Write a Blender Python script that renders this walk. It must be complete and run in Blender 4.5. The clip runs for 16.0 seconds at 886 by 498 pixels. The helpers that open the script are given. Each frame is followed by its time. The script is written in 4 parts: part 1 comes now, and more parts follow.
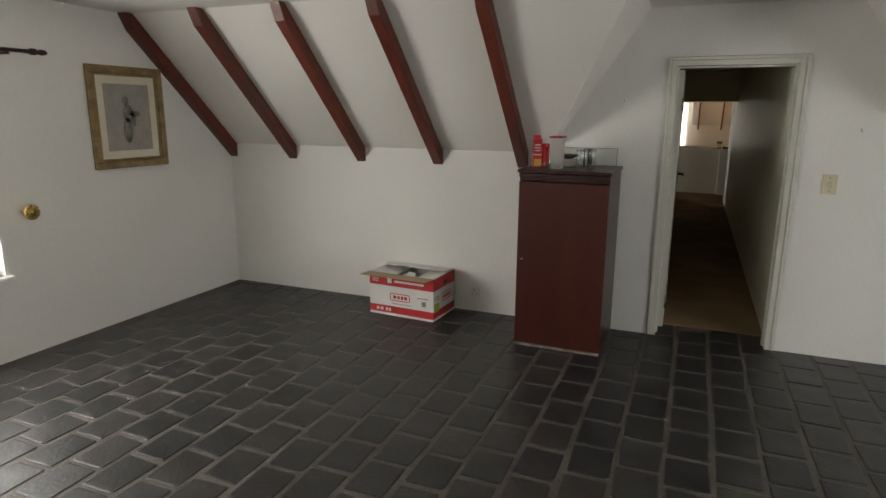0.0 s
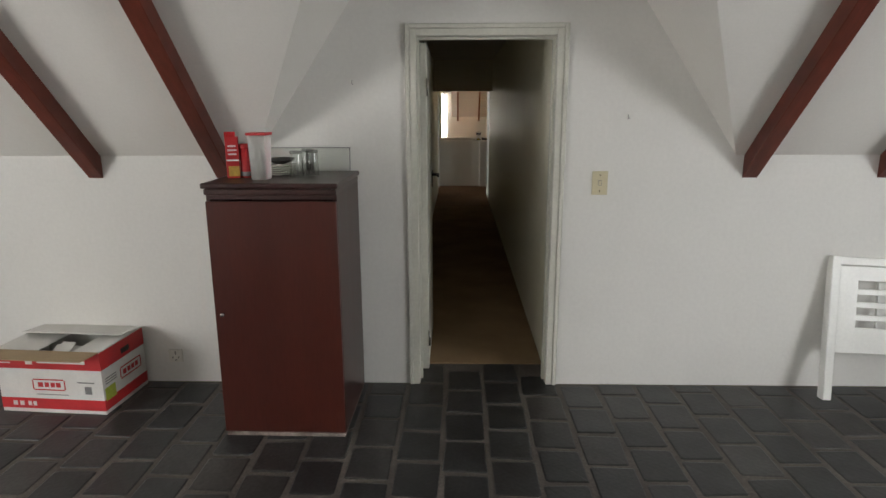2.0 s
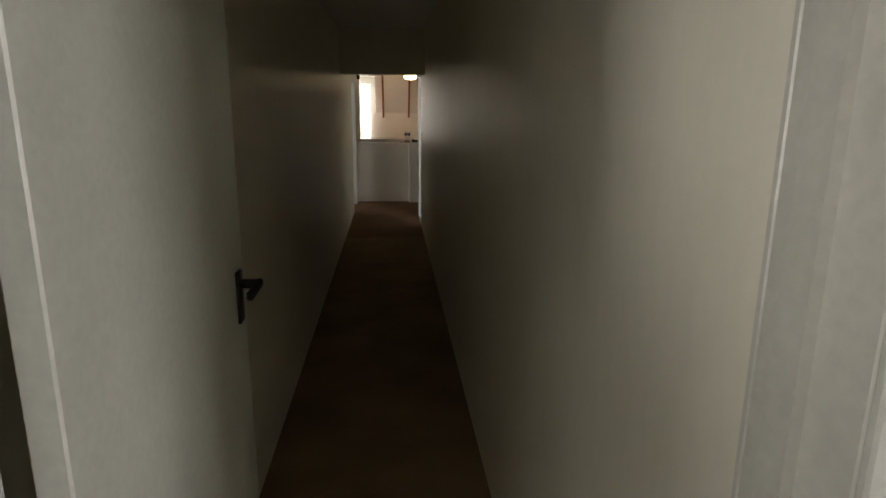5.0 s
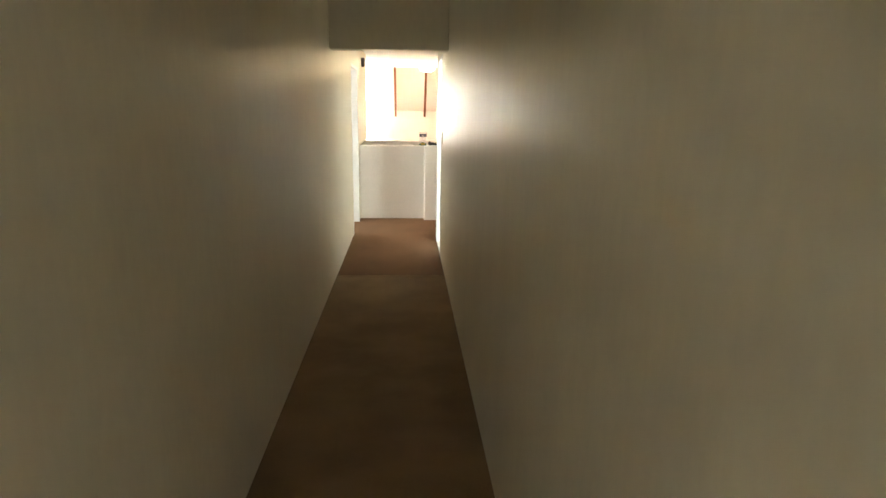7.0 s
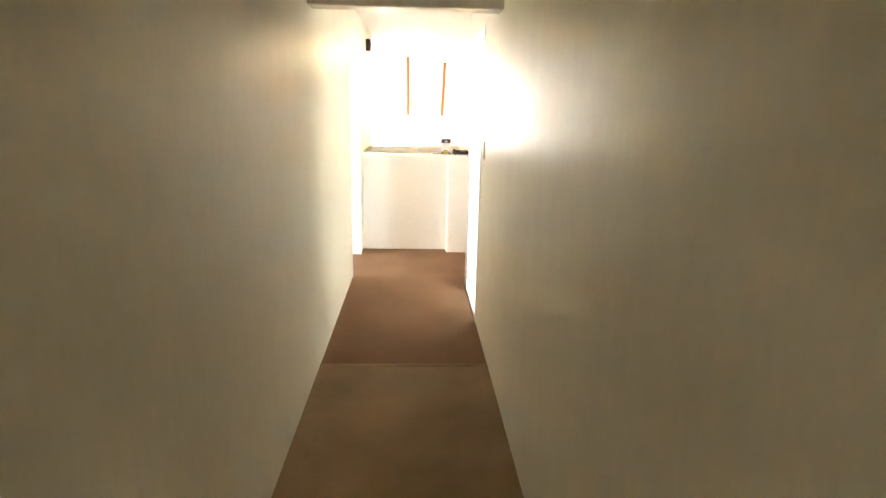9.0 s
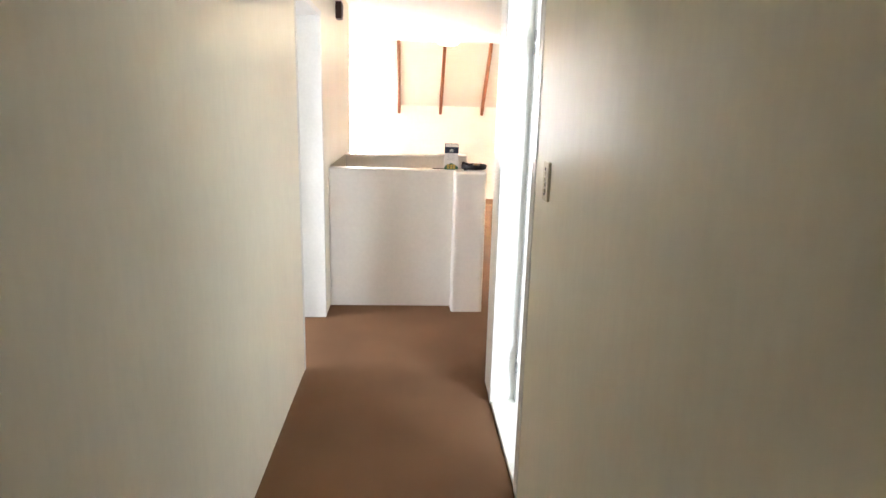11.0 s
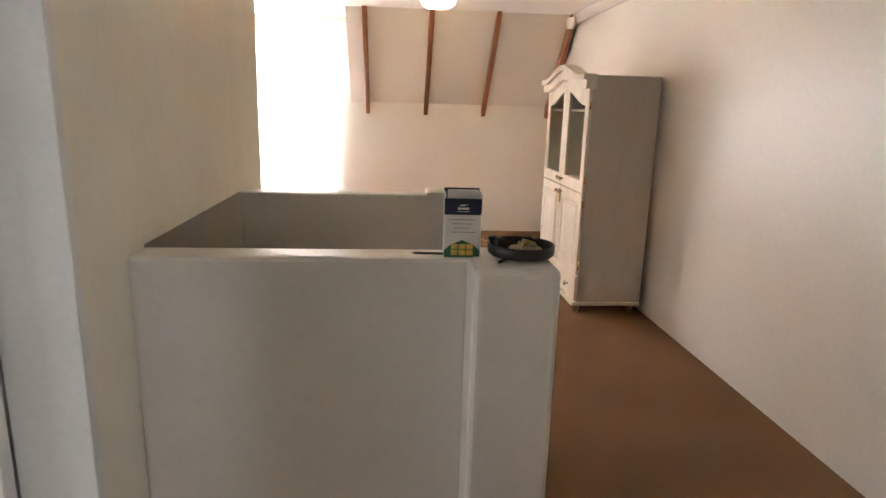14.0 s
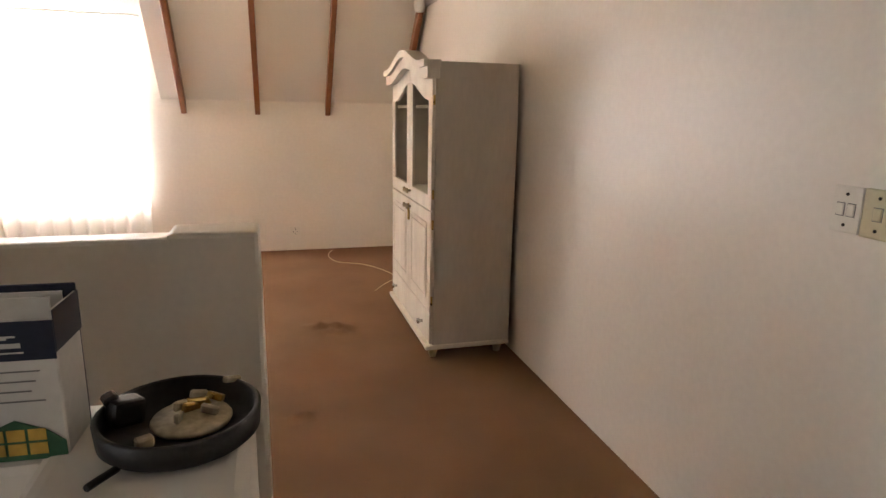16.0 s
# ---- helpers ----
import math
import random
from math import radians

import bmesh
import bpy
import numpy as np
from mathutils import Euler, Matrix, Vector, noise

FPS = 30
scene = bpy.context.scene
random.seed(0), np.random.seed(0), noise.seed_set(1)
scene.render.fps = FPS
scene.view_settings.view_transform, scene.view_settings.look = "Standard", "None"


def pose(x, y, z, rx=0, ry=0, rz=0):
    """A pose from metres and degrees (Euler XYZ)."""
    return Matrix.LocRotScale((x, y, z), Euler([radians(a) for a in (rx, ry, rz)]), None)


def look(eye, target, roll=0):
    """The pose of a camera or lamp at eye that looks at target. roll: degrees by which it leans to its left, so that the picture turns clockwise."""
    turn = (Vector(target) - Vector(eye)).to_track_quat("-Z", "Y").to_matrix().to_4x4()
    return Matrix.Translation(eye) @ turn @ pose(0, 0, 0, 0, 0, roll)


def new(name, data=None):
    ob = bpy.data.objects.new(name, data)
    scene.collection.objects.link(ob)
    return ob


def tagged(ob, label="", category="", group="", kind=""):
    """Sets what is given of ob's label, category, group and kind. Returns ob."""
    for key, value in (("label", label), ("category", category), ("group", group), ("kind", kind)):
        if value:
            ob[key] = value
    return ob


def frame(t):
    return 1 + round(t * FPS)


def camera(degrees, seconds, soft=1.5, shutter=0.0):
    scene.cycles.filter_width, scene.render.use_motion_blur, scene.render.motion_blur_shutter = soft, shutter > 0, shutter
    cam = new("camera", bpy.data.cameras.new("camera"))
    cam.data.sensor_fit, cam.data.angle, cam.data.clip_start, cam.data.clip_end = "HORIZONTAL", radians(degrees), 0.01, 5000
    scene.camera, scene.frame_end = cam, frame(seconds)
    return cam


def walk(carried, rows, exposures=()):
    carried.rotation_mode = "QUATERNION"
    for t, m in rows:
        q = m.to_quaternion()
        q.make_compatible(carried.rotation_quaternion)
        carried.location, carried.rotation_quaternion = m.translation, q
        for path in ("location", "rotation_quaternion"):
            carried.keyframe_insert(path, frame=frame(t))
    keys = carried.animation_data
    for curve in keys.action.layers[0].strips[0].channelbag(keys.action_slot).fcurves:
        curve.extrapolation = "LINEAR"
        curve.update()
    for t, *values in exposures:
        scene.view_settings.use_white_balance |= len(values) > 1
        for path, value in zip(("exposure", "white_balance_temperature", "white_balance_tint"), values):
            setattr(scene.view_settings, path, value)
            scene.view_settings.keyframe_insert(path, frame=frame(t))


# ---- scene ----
cam = camera(72.2, 16.0)
PATH = [
    (0, (0.216, -4.856, 1.701), (-0.519, -3.048, 1.265), 0.4),
    (0.5, (0.237, -4.657, 1.701), (-0.33, -2.79, 1.263), 0.3),
    (1, (0.251, -4.36, 1.703), (-0.1, -2.441, 1.262), 0.0),
    (1.5, (0.276, -3.965, 1.684), (0.114, -2.022, 1.239), -0.2),
    (2, (0.291, -3.482, 1.662), (0.242, -1.535, 1.21), -0.2),
    (2.5, (0.327, -2.953, 1.642), (0.372, -1.006, 1.187), -0.2),
    (3, (0.337, -2.429, 1.636), (0.427, -0.485, 1.177), -0.0),
    (3.5, (0.331, -1.903, 1.62), (0.458, 0.039, 1.16), 0.2),
    (4, (0.341, -1.409, 1.611), (0.496, 0.531, 1.153), 0.9),
    (4.5, (0.401, -0.916, 1.608), (0.572, 1.023, 1.146), 0.4),
    (7, (0.506, 1.638, 1.477), (0.627, 3.582, 1.024), 0.8),
    (9, (0.422, 3.646, 1.461), (0.516, 5.591, 1.002), 1.2),
    (11.5, (0.453, 6.175, 1.406), (0.572, 8.118, 0.946), 1.5),
    (12, (0.518, 6.698, 1.419), (0.638, 8.64, 0.956), 1.2),
    (12.5, (0.544, 7.117, 1.394), (0.669, 9.06, 0.935), 0.5),
    (13, (0.55, 7.473, 1.388), (0.693, 9.415, 0.93), 1.5),
    (13.5, (0.532, 7.968, 1.365), (0.681, 9.91, 0.914), 1.6),
    (14, (0.546, 8.306, 1.361), (0.715, 10.247, 0.908), 1.6),
    (14.5, (0.604, 8.576, 1.374), (0.814, 10.512, 0.919), 1.7),
    (15, (0.693, 8.807, 1.375), (1.043, 10.724, 0.922), 1.3),
    (15.5, (0.849, 8.986, 1.373), (1.338, 10.873, 0.924), 1.2),
    (16, (0.996, 9.161, 1.352), (1.531, 11.035, 0.906), 1.1),
]
walk(cam, [(t, look(eye, target, roll)) for t, eye, target, roll in PATH],
     [(0, -1.4, 6700, 8), (1.0, -1.05, 6500, 8), (2.0, -1.05, 6450, 9), (4.0, -1.15, 6500, 10), (4.7, -1.0, 6550, 10), (7, 1.85, 6600, 8), (8, 2.65, 6500, 9), (9, 2.8, 6450, 10),
      (11.5, 1.5, 5850, 16), (12.5, 0.65, 6000, 17), (13.5, 0.25, 6000, 15), (14.5, 0.28, 6450, 16), (16, -0.05, 6450, 17)])

# ---- light ----
scene.cycles.max_bounces, scene.cycles.diffuse_bounces = 14, 10
world = bpy.data.worlds.new("sky")
scene.world = world
world.use_nodes = True
wn = world.node_tree.nodes
sky = wn.new("ShaderNodeTexSky")
sky.sky_type = "NISHITA"
sky.sun_disc = False
sky.sun_elevation = radians(48)
sky.sun_rotation = radians(60)
wn["Background"].inputs["Strength"].default_value = 0.12
world.node_tree.links.new(sky.outputs["Color"], wn["Background"].inputs["Color"])
sun = new("sun", bpy.data.lights.new("sun", "SUN"))
sun.data.energy, sun.data.angle, sun.data.color = 1.0, radians(12), (1, 0.96, 0.9)
sun.matrix_world = look((-6, 16, 14), (0, 6, 0))


def window_light(name, eye, target, w, h, watts, color=(1, 1, 1)):
    ob = new(name, bpy.data.lights.new(name, "AREA"))
    ob.data.shape, ob.data.size, ob.data.size_y = "RECTANGLE", w, h
    ob.data.energy, ob.data.color = watts, color
    ob.matrix_world = look(eye, target)
    return ob


window_light("daylight_room", (-4.16, -3.25, 1.3), (0, -3.25, 0.5), 1.9, 1.35, 160, (1, 0.98, 0.94))
window_light("daylight_room_gable", (4.46, -3.0, 1.3), (0, -3.0, 0.5), 1.9, 1.35, 130, (0.97, 0.98, 0.98))
window_light("daylight_landing", (-0.99, 15.3, 1.25), (-0.99, 0, 1.25), 1.75, 1.6, 260, (1, 0.965, 0.92))
window_light("daylight_bathroom", (2.9, 5.27, 1.45), (1.6, 8.0, 1.0), 1.5, 1.05, 42, (0.92, 0.98, 1))
window_light("daylight_bedroom", (-2.9, 8.6, 1.4), (0, 8.9, 1.0), 1.1, 1.1, 26, (1, 0.98, 0.95))


# ---- materials ----
def material(name, color, rough=0.6, vary=0.12, scale=6.0, fine=60.0, bump=0.1, dist=0.004, metal=0.0, color2=None, coat=0.0, island=False,
             stretch=(1, 1, 1), fine_vary=None, spec=0.5, dent=0.0):
    """Two scales of noise in colour and roughness, with a fine relief."""
    m = bpy.data.materials.new(name)
    m.use_nodes = True
    nt = m.node_tree
    b = nt.nodes["Principled BSDF"]
    tc = nt.nodes.new("ShaderNodeTexCoord")
    mp = nt.nodes.new("ShaderNodeMapping")
    mp.inputs["Scale"].default_value = stretch
    nt.links.new(tc.outputs["Object"], mp.inputs["Vector"])

    def tex(s, detail):
        n = nt.nodes.new("ShaderNodeTexNoise")
        n.inputs["Scale"].default_value, n.inputs["Detail"].default_value = s, detail
        nt.links.new(mp.outputs["Vector"], n.inputs["Vector"])
        return n

    big, small = tex(scale, 4), tex(fine, 3)
    c2 = color2 or tuple(c * (1 - vary * 1.6) for c in color)
    ramp = nt.nodes.new("ShaderNodeMix")
    ramp.data_type = "RGBA"
    ease = nt.nodes.new("ShaderNodeMapRange")
    ease.interpolation_type = "SMOOTHSTEP"
    ease.inputs["From Min"].default_value, ease.inputs["From Max"].default_value = 0.2, 0.8
    nt.links.new(big.outputs["Fac"], ease.inputs["Value"])
    nt.links.new(ease.outputs["Result"], ramp.inputs[0])
    ramp.inputs[6].default_value, ramp.inputs[7].default_value = (*c2, 1), (*color, 1)
    mix = nt.nodes.new("ShaderNodeMix")
    mix.data_type, mix.blend_type = "RGBA", "MULTIPLY"
    mix.inputs[0].default_value = fine_vary if fine_vary is not None else vary
    nt.links.new(ramp.outputs[2], mix.inputs[6])
    sr = nt.nodes.new("ShaderNodeValToRGB")
    sr.color_ramp.elements[0].color, sr.color_ramp.elements[1].color = (0.25, 0.25, 0.25, 1), (1.4, 1.4, 1.4, 1)
    sr.color_ramp.elements[0].position, sr.color_ramp.elements[1].position = 0.3, 0.7
    nt.links.new(small.outputs["Fac"], sr.inputs["Fac"])
    nt.links.new(sr.outputs["Color"], mix.inputs[7])
    out = mix.outputs[2]
    if island:
        info = nt.nodes.new("ShaderNodeObjectInfo")
        geo = nt.nodes.new("ShaderNodeNewGeometry")
        add = nt.nodes.new("ShaderNodeMath")
        add.operation = "ADD"
        nt.links.new(info.outputs["Random"], add.inputs[0])
        nt.links.new(geo.outputs["Random Per Island"], add.inputs[1])
        fr = nt.nodes.new("ShaderNodeMath")
        fr.operation = "FRACT"
        nt.links.new(add.outputs[0], fr.inputs[0])
        hr = nt.nodes.new("ShaderNodeValToRGB")
        e = hr.color_ramp.elements
        e[0].color, e[1].color = (0.55, 0.56, 0.58, 1), (1.35, 1.22, 1.1, 1)
        mid = e.new(0.55)
        mid.color = (0.95, 0.97, 0.98, 1)
        nt.links.new(fr.outputs[0], hr.inputs["Fac"])
        m2 = nt.nodes.new("ShaderNodeMix")
        m2.data_type, m2.blend_type = "RGBA", "MULTIPLY"
        m2.inputs[0].default_value = 1
        nt.links.new(out, m2.inputs[6])
        nt.links.new(hr.outputs["Color"], m2.inputs[7])
        out = m2.outputs[2]
    nt.links.new(out, b.inputs["Base Color"])
    rr = nt.nodes.new("ShaderNodeMapRange")
    spread = 0.12 if rough > 0.45 else 0.035
    rr.inputs["To Min"].default_value, rr.inputs["To Max"].default_value = max(0.03, rough - spread), min(1, rough + spread)
    nt.links.new(big.outputs["Fac"], rr.inputs["Value"])
    nt.links.new(rr.outputs["Result"], b.inputs["Roughness"])
    b.inputs["Metallic"].default_value = metal
    b.inputs["Coat Weight"].default_value = coat
    b.inputs["Specular IOR Level"].default_value = spec
    normal = None
    if dent:
        bb = nt.nodes.new("ShaderNodeBump")
        bb.inputs["Strength"].default_value, bb.inputs["Distance"].default_value = dent, 0.01
        soft = tex(scale * 0.8, 1)
        nt.links.new(soft.outputs["Fac"], bb.inputs["Height"])
        normal = bb.outputs["Normal"]
    if bump:
        bp = nt.nodes.new("ShaderNodeBump")
        bp.inputs["Strength"].default_value, bp.inputs["Distance"].default_value = bump, dist
        nt.links.new(small.outputs["Fac"], bp.inputs["Height"])
        if normal:
            nt.links.new(normal, bp.inputs["Normal"])
        normal = bp.outputs["Normal"]
    if normal:
        nt.links.new(normal, b.inputs["Normal"])
    return m


def glass(name, color=(1, 1, 1), rough=0.02, ior=1.45):
    m = bpy.data.materials.new(name)
    m.use_nodes = True
    b = m.node_tree.nodes["Principled BSDF"]
    b.inputs["Base Color"].default_value = (*color, 1)
    b.inputs["Transmission Weight"].default_value = 1
    b.inputs["Roughness"].default_value, b.inputs["IOR"].default_value = rough, ior
    return m


def thin_glass(name, gloss=0.07, tint=(0.95, 0.96, 0.95)):
    m = bpy.data.materials.new(name)
    m.use_nodes = True
    nt = m.node_tree
    nt.nodes.remove(nt.nodes["Principled BSDF"])
    t, g, x = nt.nodes.new("ShaderNodeBsdfTransparent"), nt.nodes.new("ShaderNodeBsdfGlossy"), nt.nodes.new("ShaderNodeMixShader")
    t.inputs["Color"].default_value = (*tint, 1)
    g.inputs["Roughness"].default_value = 0.06
    x.inputs["Fac"].default_value = gloss
    nt.links.new(t.outputs[0], x.inputs[1])
    nt.links.new(g.outputs[0], x.inputs[2])
    nt.links.new(x.outputs[0], nt.nodes["Material Output"].inputs["Surface"])
    return m


def sheer(name, color, through_share):
    m = bpy.data.materials.new(name)
    m.use_nodes = True
    nt = m.node_tree
    nt.nodes.remove(nt.nodes["Principled BSDF"])
    d, t, x = nt.nodes.new("ShaderNodeBsdfDiffuse"), nt.nodes.new("ShaderNodeBsdfTranslucent"), nt.nodes.new("ShaderNodeMixShader")
    weave = nt.nodes.new("ShaderNodeTexNoise")
    weave.inputs["Scale"].default_value = 25
    r = nt.nodes.new("ShaderNodeMapRange")
    r.inputs["To Min"].default_value, r.inputs["To Max"].default_value = through_share - 0.1, through_share + 0.1
    nt.links.new(weave.outputs["Fac"], r.inputs["Value"])
    nt.links.new(r.outputs["Result"], x.inputs["Fac"])
    for s in (d, t):
        s.inputs["Color"].default_value = (*color, 1)
    nt.links.new(d.outputs[0], x.inputs[1])
    nt.links.new(t.outputs[0], x.inputs[2])
    nt.links.new(x.outputs[0], nt.nodes["Material Output"].inputs["Surface"])
    return m


def glow(name, color, strength):
    m = bpy.data.materials.new(name)
    m.use_nodes = True
    b = m.node_tree.nodes["Principled BSDF"]
    b.inputs["Base Color"].default_value = (*color, 1)
    b.inputs["Emission Color"].default_value = (*color, 1)
    b.inputs["Emission Strength"].default_value = strength
    return m


M_WALL = material("white_wall_paint", (0.78, 0.77, 0.74), 0.55, 0.04, 1.3, 45, 0.25, 0.004, dent=0.1)
M_CORR = material("cream_gloss_paint", (0.86, 0.82, 0.70), 0.36, 0.03, 5.0, 38, 0.10, 0.002, dent=0.5, spec=0.05, stretch=(1, 1, 0.35))
M_LAND = material("warm_white_wall_paint", (0.80, 0.765, 0.71), 0.36, 0.04, 1.6, 40, 0.08, 0.004, dent=0.1)
M_CEIL = material("white_ceiling_board", (0.78, 0.76, 0.72), 0.75, 0.03, 1.5, 70, 0.12, 0.003)
M_TRIM = material("white_gloss_trim", (0.80, 0.80, 0.77), 0.32, 0.05, 5, 60, 0.12, 0.002)
M_TRIMOLD = material("aged_cream_gloss_trim", (0.66, 0.65, 0.58), 0.34, 0.08, 5, 60, 0.15, 0.002)
M_SLATE = material("slate_tile", (0.036, 0.035, 0.036), 0.40, 0.3, 5, 45, 0.35, 0.004, color2=(0.019, 0.017, 0.018), island=True, dent=0.5, fine_vary=0.45)
M_GROUT = material("grey_grout", (0.13, 0.111, 0.098), 0.75, 0.35, 4, 80, 0.5, 0.004, color2=(0.062, 0.052, 0.046))
M_CARPET = material("brown_carpet", (0.245, 0.135, 0.073), 0.95, 0.14, 1.8, 320, 0.8, 0.006, spec=0.1, fine_vary=0.35)
M_CARPET_OLD = material("worn_beige_brown_carpet", (0.42, 0.285, 0.165), 0.95, 0.3, 2.2, 300, 0.8, 0.006, spec=0.1, color2=(0.25, 0.165, 0.095), fine_vary=0.35)
M_BEAM = material("red_brown_stained_beam", (0.155, 0.033, 0.018), 0.38, 0.3, 4, 40, 0.3, 0.003, stretch=(1, 0.25, 0.25), color2=(0.085, 0.018, 0.011))
M_BEAM2 = material("orange_brown_beam", (0.30, 0.115, 0.045), 0.42, 0.25, 5, 45, 0.3, 0.003, stretch=(1, 0.25, 0.25))
M_MAHOG = material("mahogany_laminate", (0.068, 0.0145, 0.0095), 0.30, 0.15, 1.5, 30, 0.05, 0.001, stretch=(3, 3, 0.4), color2=(0.050, 0.011, 0.008))
M_MAHOG_D = material("dark_mahogany_edge", (0.045, 0.016, 0.014), 0.34, 0.25, 3, 30, 0.08, 0.002, stretch=(4, 4, 0.4))
M_BRASS = material("brass", (0.55, 0.37, 0.12), 0.28, 0.2, 20, 120, 0.1, 0.001, metal=1.0)
M_CHROME = material("dull_chrome", (0.55, 0.55, 0.54), 0.25, 0.1, 20, 120, 0.05, 0.001, metal=1.0)
M_DARKMETAL = material("dark_metal", (0.06, 0.055, 0.05), 0.45, 0.2, 20, 90, 0.1, 0.001, metal=0.7)
M_GILT = material("antique_gilt_moulding", (0.36, 0.26, 0.12), 0.42, 0.3, 12, 90, 0.4, 0.003, metal=0.35, color2=(0.20, 0.13, 0.06))
M_MOUNT = material("cream_mount_card", (0.66, 0.60, 0.48), 0.85, 0.06, 8, 100, 0.05, 0.001)
M_PAPER = material("grey_drawing_paper", (0.34, 0.31, 0.28), 0.8, 0.12, 9, 60, 0.05, 0.001)
M_PENCIL = material("soft_pencil_shade", (0.27, 0.25, 0.225), 0.85, 0.3, 14, 60, 0.05, 0.001)
M_CARD = material("brown_cardboard", (0.36, 0.26, 0.15), 0.85, 0.1, 7, 90, 0.15, 0.002)
M_CARDW = material("white_printed_card", (0.70, 0.69, 0.66), 0.6, 0.06, 9, 90, 0.08, 0.001)
M_RED = material("red_print", (0.52, 0.02, 0.025), 0.5, 0.12, 9, 90, 0.08, 0.001)
M_GREYINK = material("grey_print", (0.22, 0.22, 0.22), 0.6, 0.1, 9, 90, 0.05, 0.001)
M_NAVY = material("navy_print", (0.018, 0.026, 0.06), 0.45, 0.15, 9, 90, 0.05, 0.001)
M_GREEN = material("green_print", (0.03, 0.13, 0.06), 0.5, 0.2, 9, 90, 0.05, 0.001)
M_LIME = material("lime_print", (0.42, 0.50, 0.06), 0.5, 0.15, 30, 90, 0.05, 0.001)
M_PLINTH = material("worn_pale_edge", (0.34, 0.29, 0.26), 0.6, 0.3, 12, 90, 0.1, 0.001, color2=(0.10, 0.07, 0.06))
M_YELLOW = material("yellow_print", (0.62, 0.42, 0.08), 0.5, 0.2, 30, 90, 0.05, 0.001)
M_PLATE = material("cream_switch_plastic", (0.62, 0.56, 0.38), 0.38, 0.06, 9, 90, 0.05, 0.001)
M_PLATEW = material("white_switch_plastic", (0.76, 0.74, 0.68), 0.38, 0.05, 9, 90, 0.05, 0.001)
M_WHITEWASH = material("whitewashed_pine", (0.72, 0.67, 0.58), 0.55, 0.12, 3, 40, 0.25, 0.002, stretch=(3, 3, 0.5), color2=(0.60, 0.54, 0.45))
# same hue as M_WHITEWASH, about a quarter darker, for cupboard sides and back
M_WHITEWASH_D = material("darker_whitewash", (0.56, 0.51, 0.44), 0.6, 0.15, 2.4, 25, 0.1, 0.002, stretch=(2, 2, 0.6), color2=(0.47, 0.42, 0.36), fine_vary=0.06)
M_PINE = material("bare_pine", (0.52, 0.36, 0.2), 0.55, 0.2, 6, 50, 0.15, 0.002)
M_BLACK = material("dusty_black_plastic", (0.010, 0.009, 0.009), 0.5, 0.35, 14, 90, 0.3, 0.002, color2=(0.026, 0.022, 0.019))
M_CREAM = material("dusty_cream_plastic", (0.52, 0.42, 0.27), 0.5, 0.3, 22, 90, 0.3, 0.002)
M_CABLE = material("beige_cable", (0.62, 0.45, 0.25), 0.5, 0.1, 9, 90, 0.05, 0.001)
M_FROST = glass("frosted_plastic", (0.92, 0.92, 0.92), 0.45, 1.3)
M_GLASS = thin_glass("clear_glass")
M_TUMBLER = thin_glass("pressed_glass", 0.09, (0.95, 0.96, 0.95))
M_TUMBLER_BASE = thin_glass("thick_glass_base", 0.12, (0.72, 0.73, 0.72))
M_PANE = glass("window_pane", (1, 1, 1), 0.0, 1.02)
M_SHEER = sheer("sheer_white_voile", (0.92, 0.90, 0.86), 0.6)
M_LAMP = glow("lit_opal_glass", (1.0, 0.74, 0.40), 22.0)
M_OPAL = material("opal_glass", (0.62, 0.60, 0.55), 0.25, 0.05, 9, 80, 0.02, 0.001)
M_SIDEFLOOR = material("pale_floor_tile", (0.52, 0.50, 0.46), 0.4, 0.1, 3, 40, 0.1, 0.002)
M_GROUND = material("dry_ground", (0.20, 0.18, 0.12), 0.9, 0.3, 0.3, 8, 0.3, 0.02)


# ---- building blocks ----
def block(bm, x0, x1, y0, y1, z0, z1, bevel=0.0, seg=1, m=None):
    v = [bm.verts.new(p) for p in ((x0, y0, z0), (x1, y0, z0), (x1, y1, z0), (x0, y1, z0), (x0, y0, z1), (x1, y0, z1), (x1, y1, z1), (x0, y1, z1))]
    f = [bm.faces.new([v[i] for i in q]) for q in ((3, 2, 1, 0), (4, 5, 6, 7), (0, 1, 5, 4), (1, 2, 6, 5), (2, 3, 7, 6), (3, 0, 4, 7))]
    if m is not None:
        bmesh.ops.transform(bm, matrix=m, verts=v)
    if bevel:
        e = list({e for q in f for e in q.edges})
        bmesh.ops.bevel(bm, geom=e, offset=bevel, segments=seg, profile=0.6, affect="EDGES")
    return bm


def prism(bm, pts, axis, a, b):
    """A flat outline pushed along an axis from a to b."""
    def put(p, w):
        return {"x": (w, p[0], p[1]), "y": (p[0], w, p[1]), "z": (p[0], p[1], w)}[axis]
    v0, v1 = [bm.verts.new(put(p, a)) for p in pts], [bm.verts.new(put(p, b)) for p in pts]
    n = len(pts)
    bm.faces.new(v0), bm.faces.new(v1[::-1])
    for i in range(n):
        bm.faces.new((v0[i], v1[i], v1[(i + 1) % n], v0[(i + 1) % n]))
    bmesh.ops.recalc_face_normals(bm, faces=bm.faces)
    return bm


def slab(bm, pts, up):
    """A sheet with thickness: a polygon in space and its copy shifted by up."""
    v0 = [bm.verts.new(p) for p in pts]
    v1 = [bm.verts.new(Vector(p) + Vector(up)) for p in pts]
    n = len(pts)
    bm.faces.new(v0), bm.faces.new(v1[::-1])
    for i in range(n):
        bm.faces.new((v0[i], v1[i], v1[(i + 1) % n], v0[(i + 1) % n]))
    bmesh.ops.recalc_face_normals(bm, faces=bm.faces)
    return bm


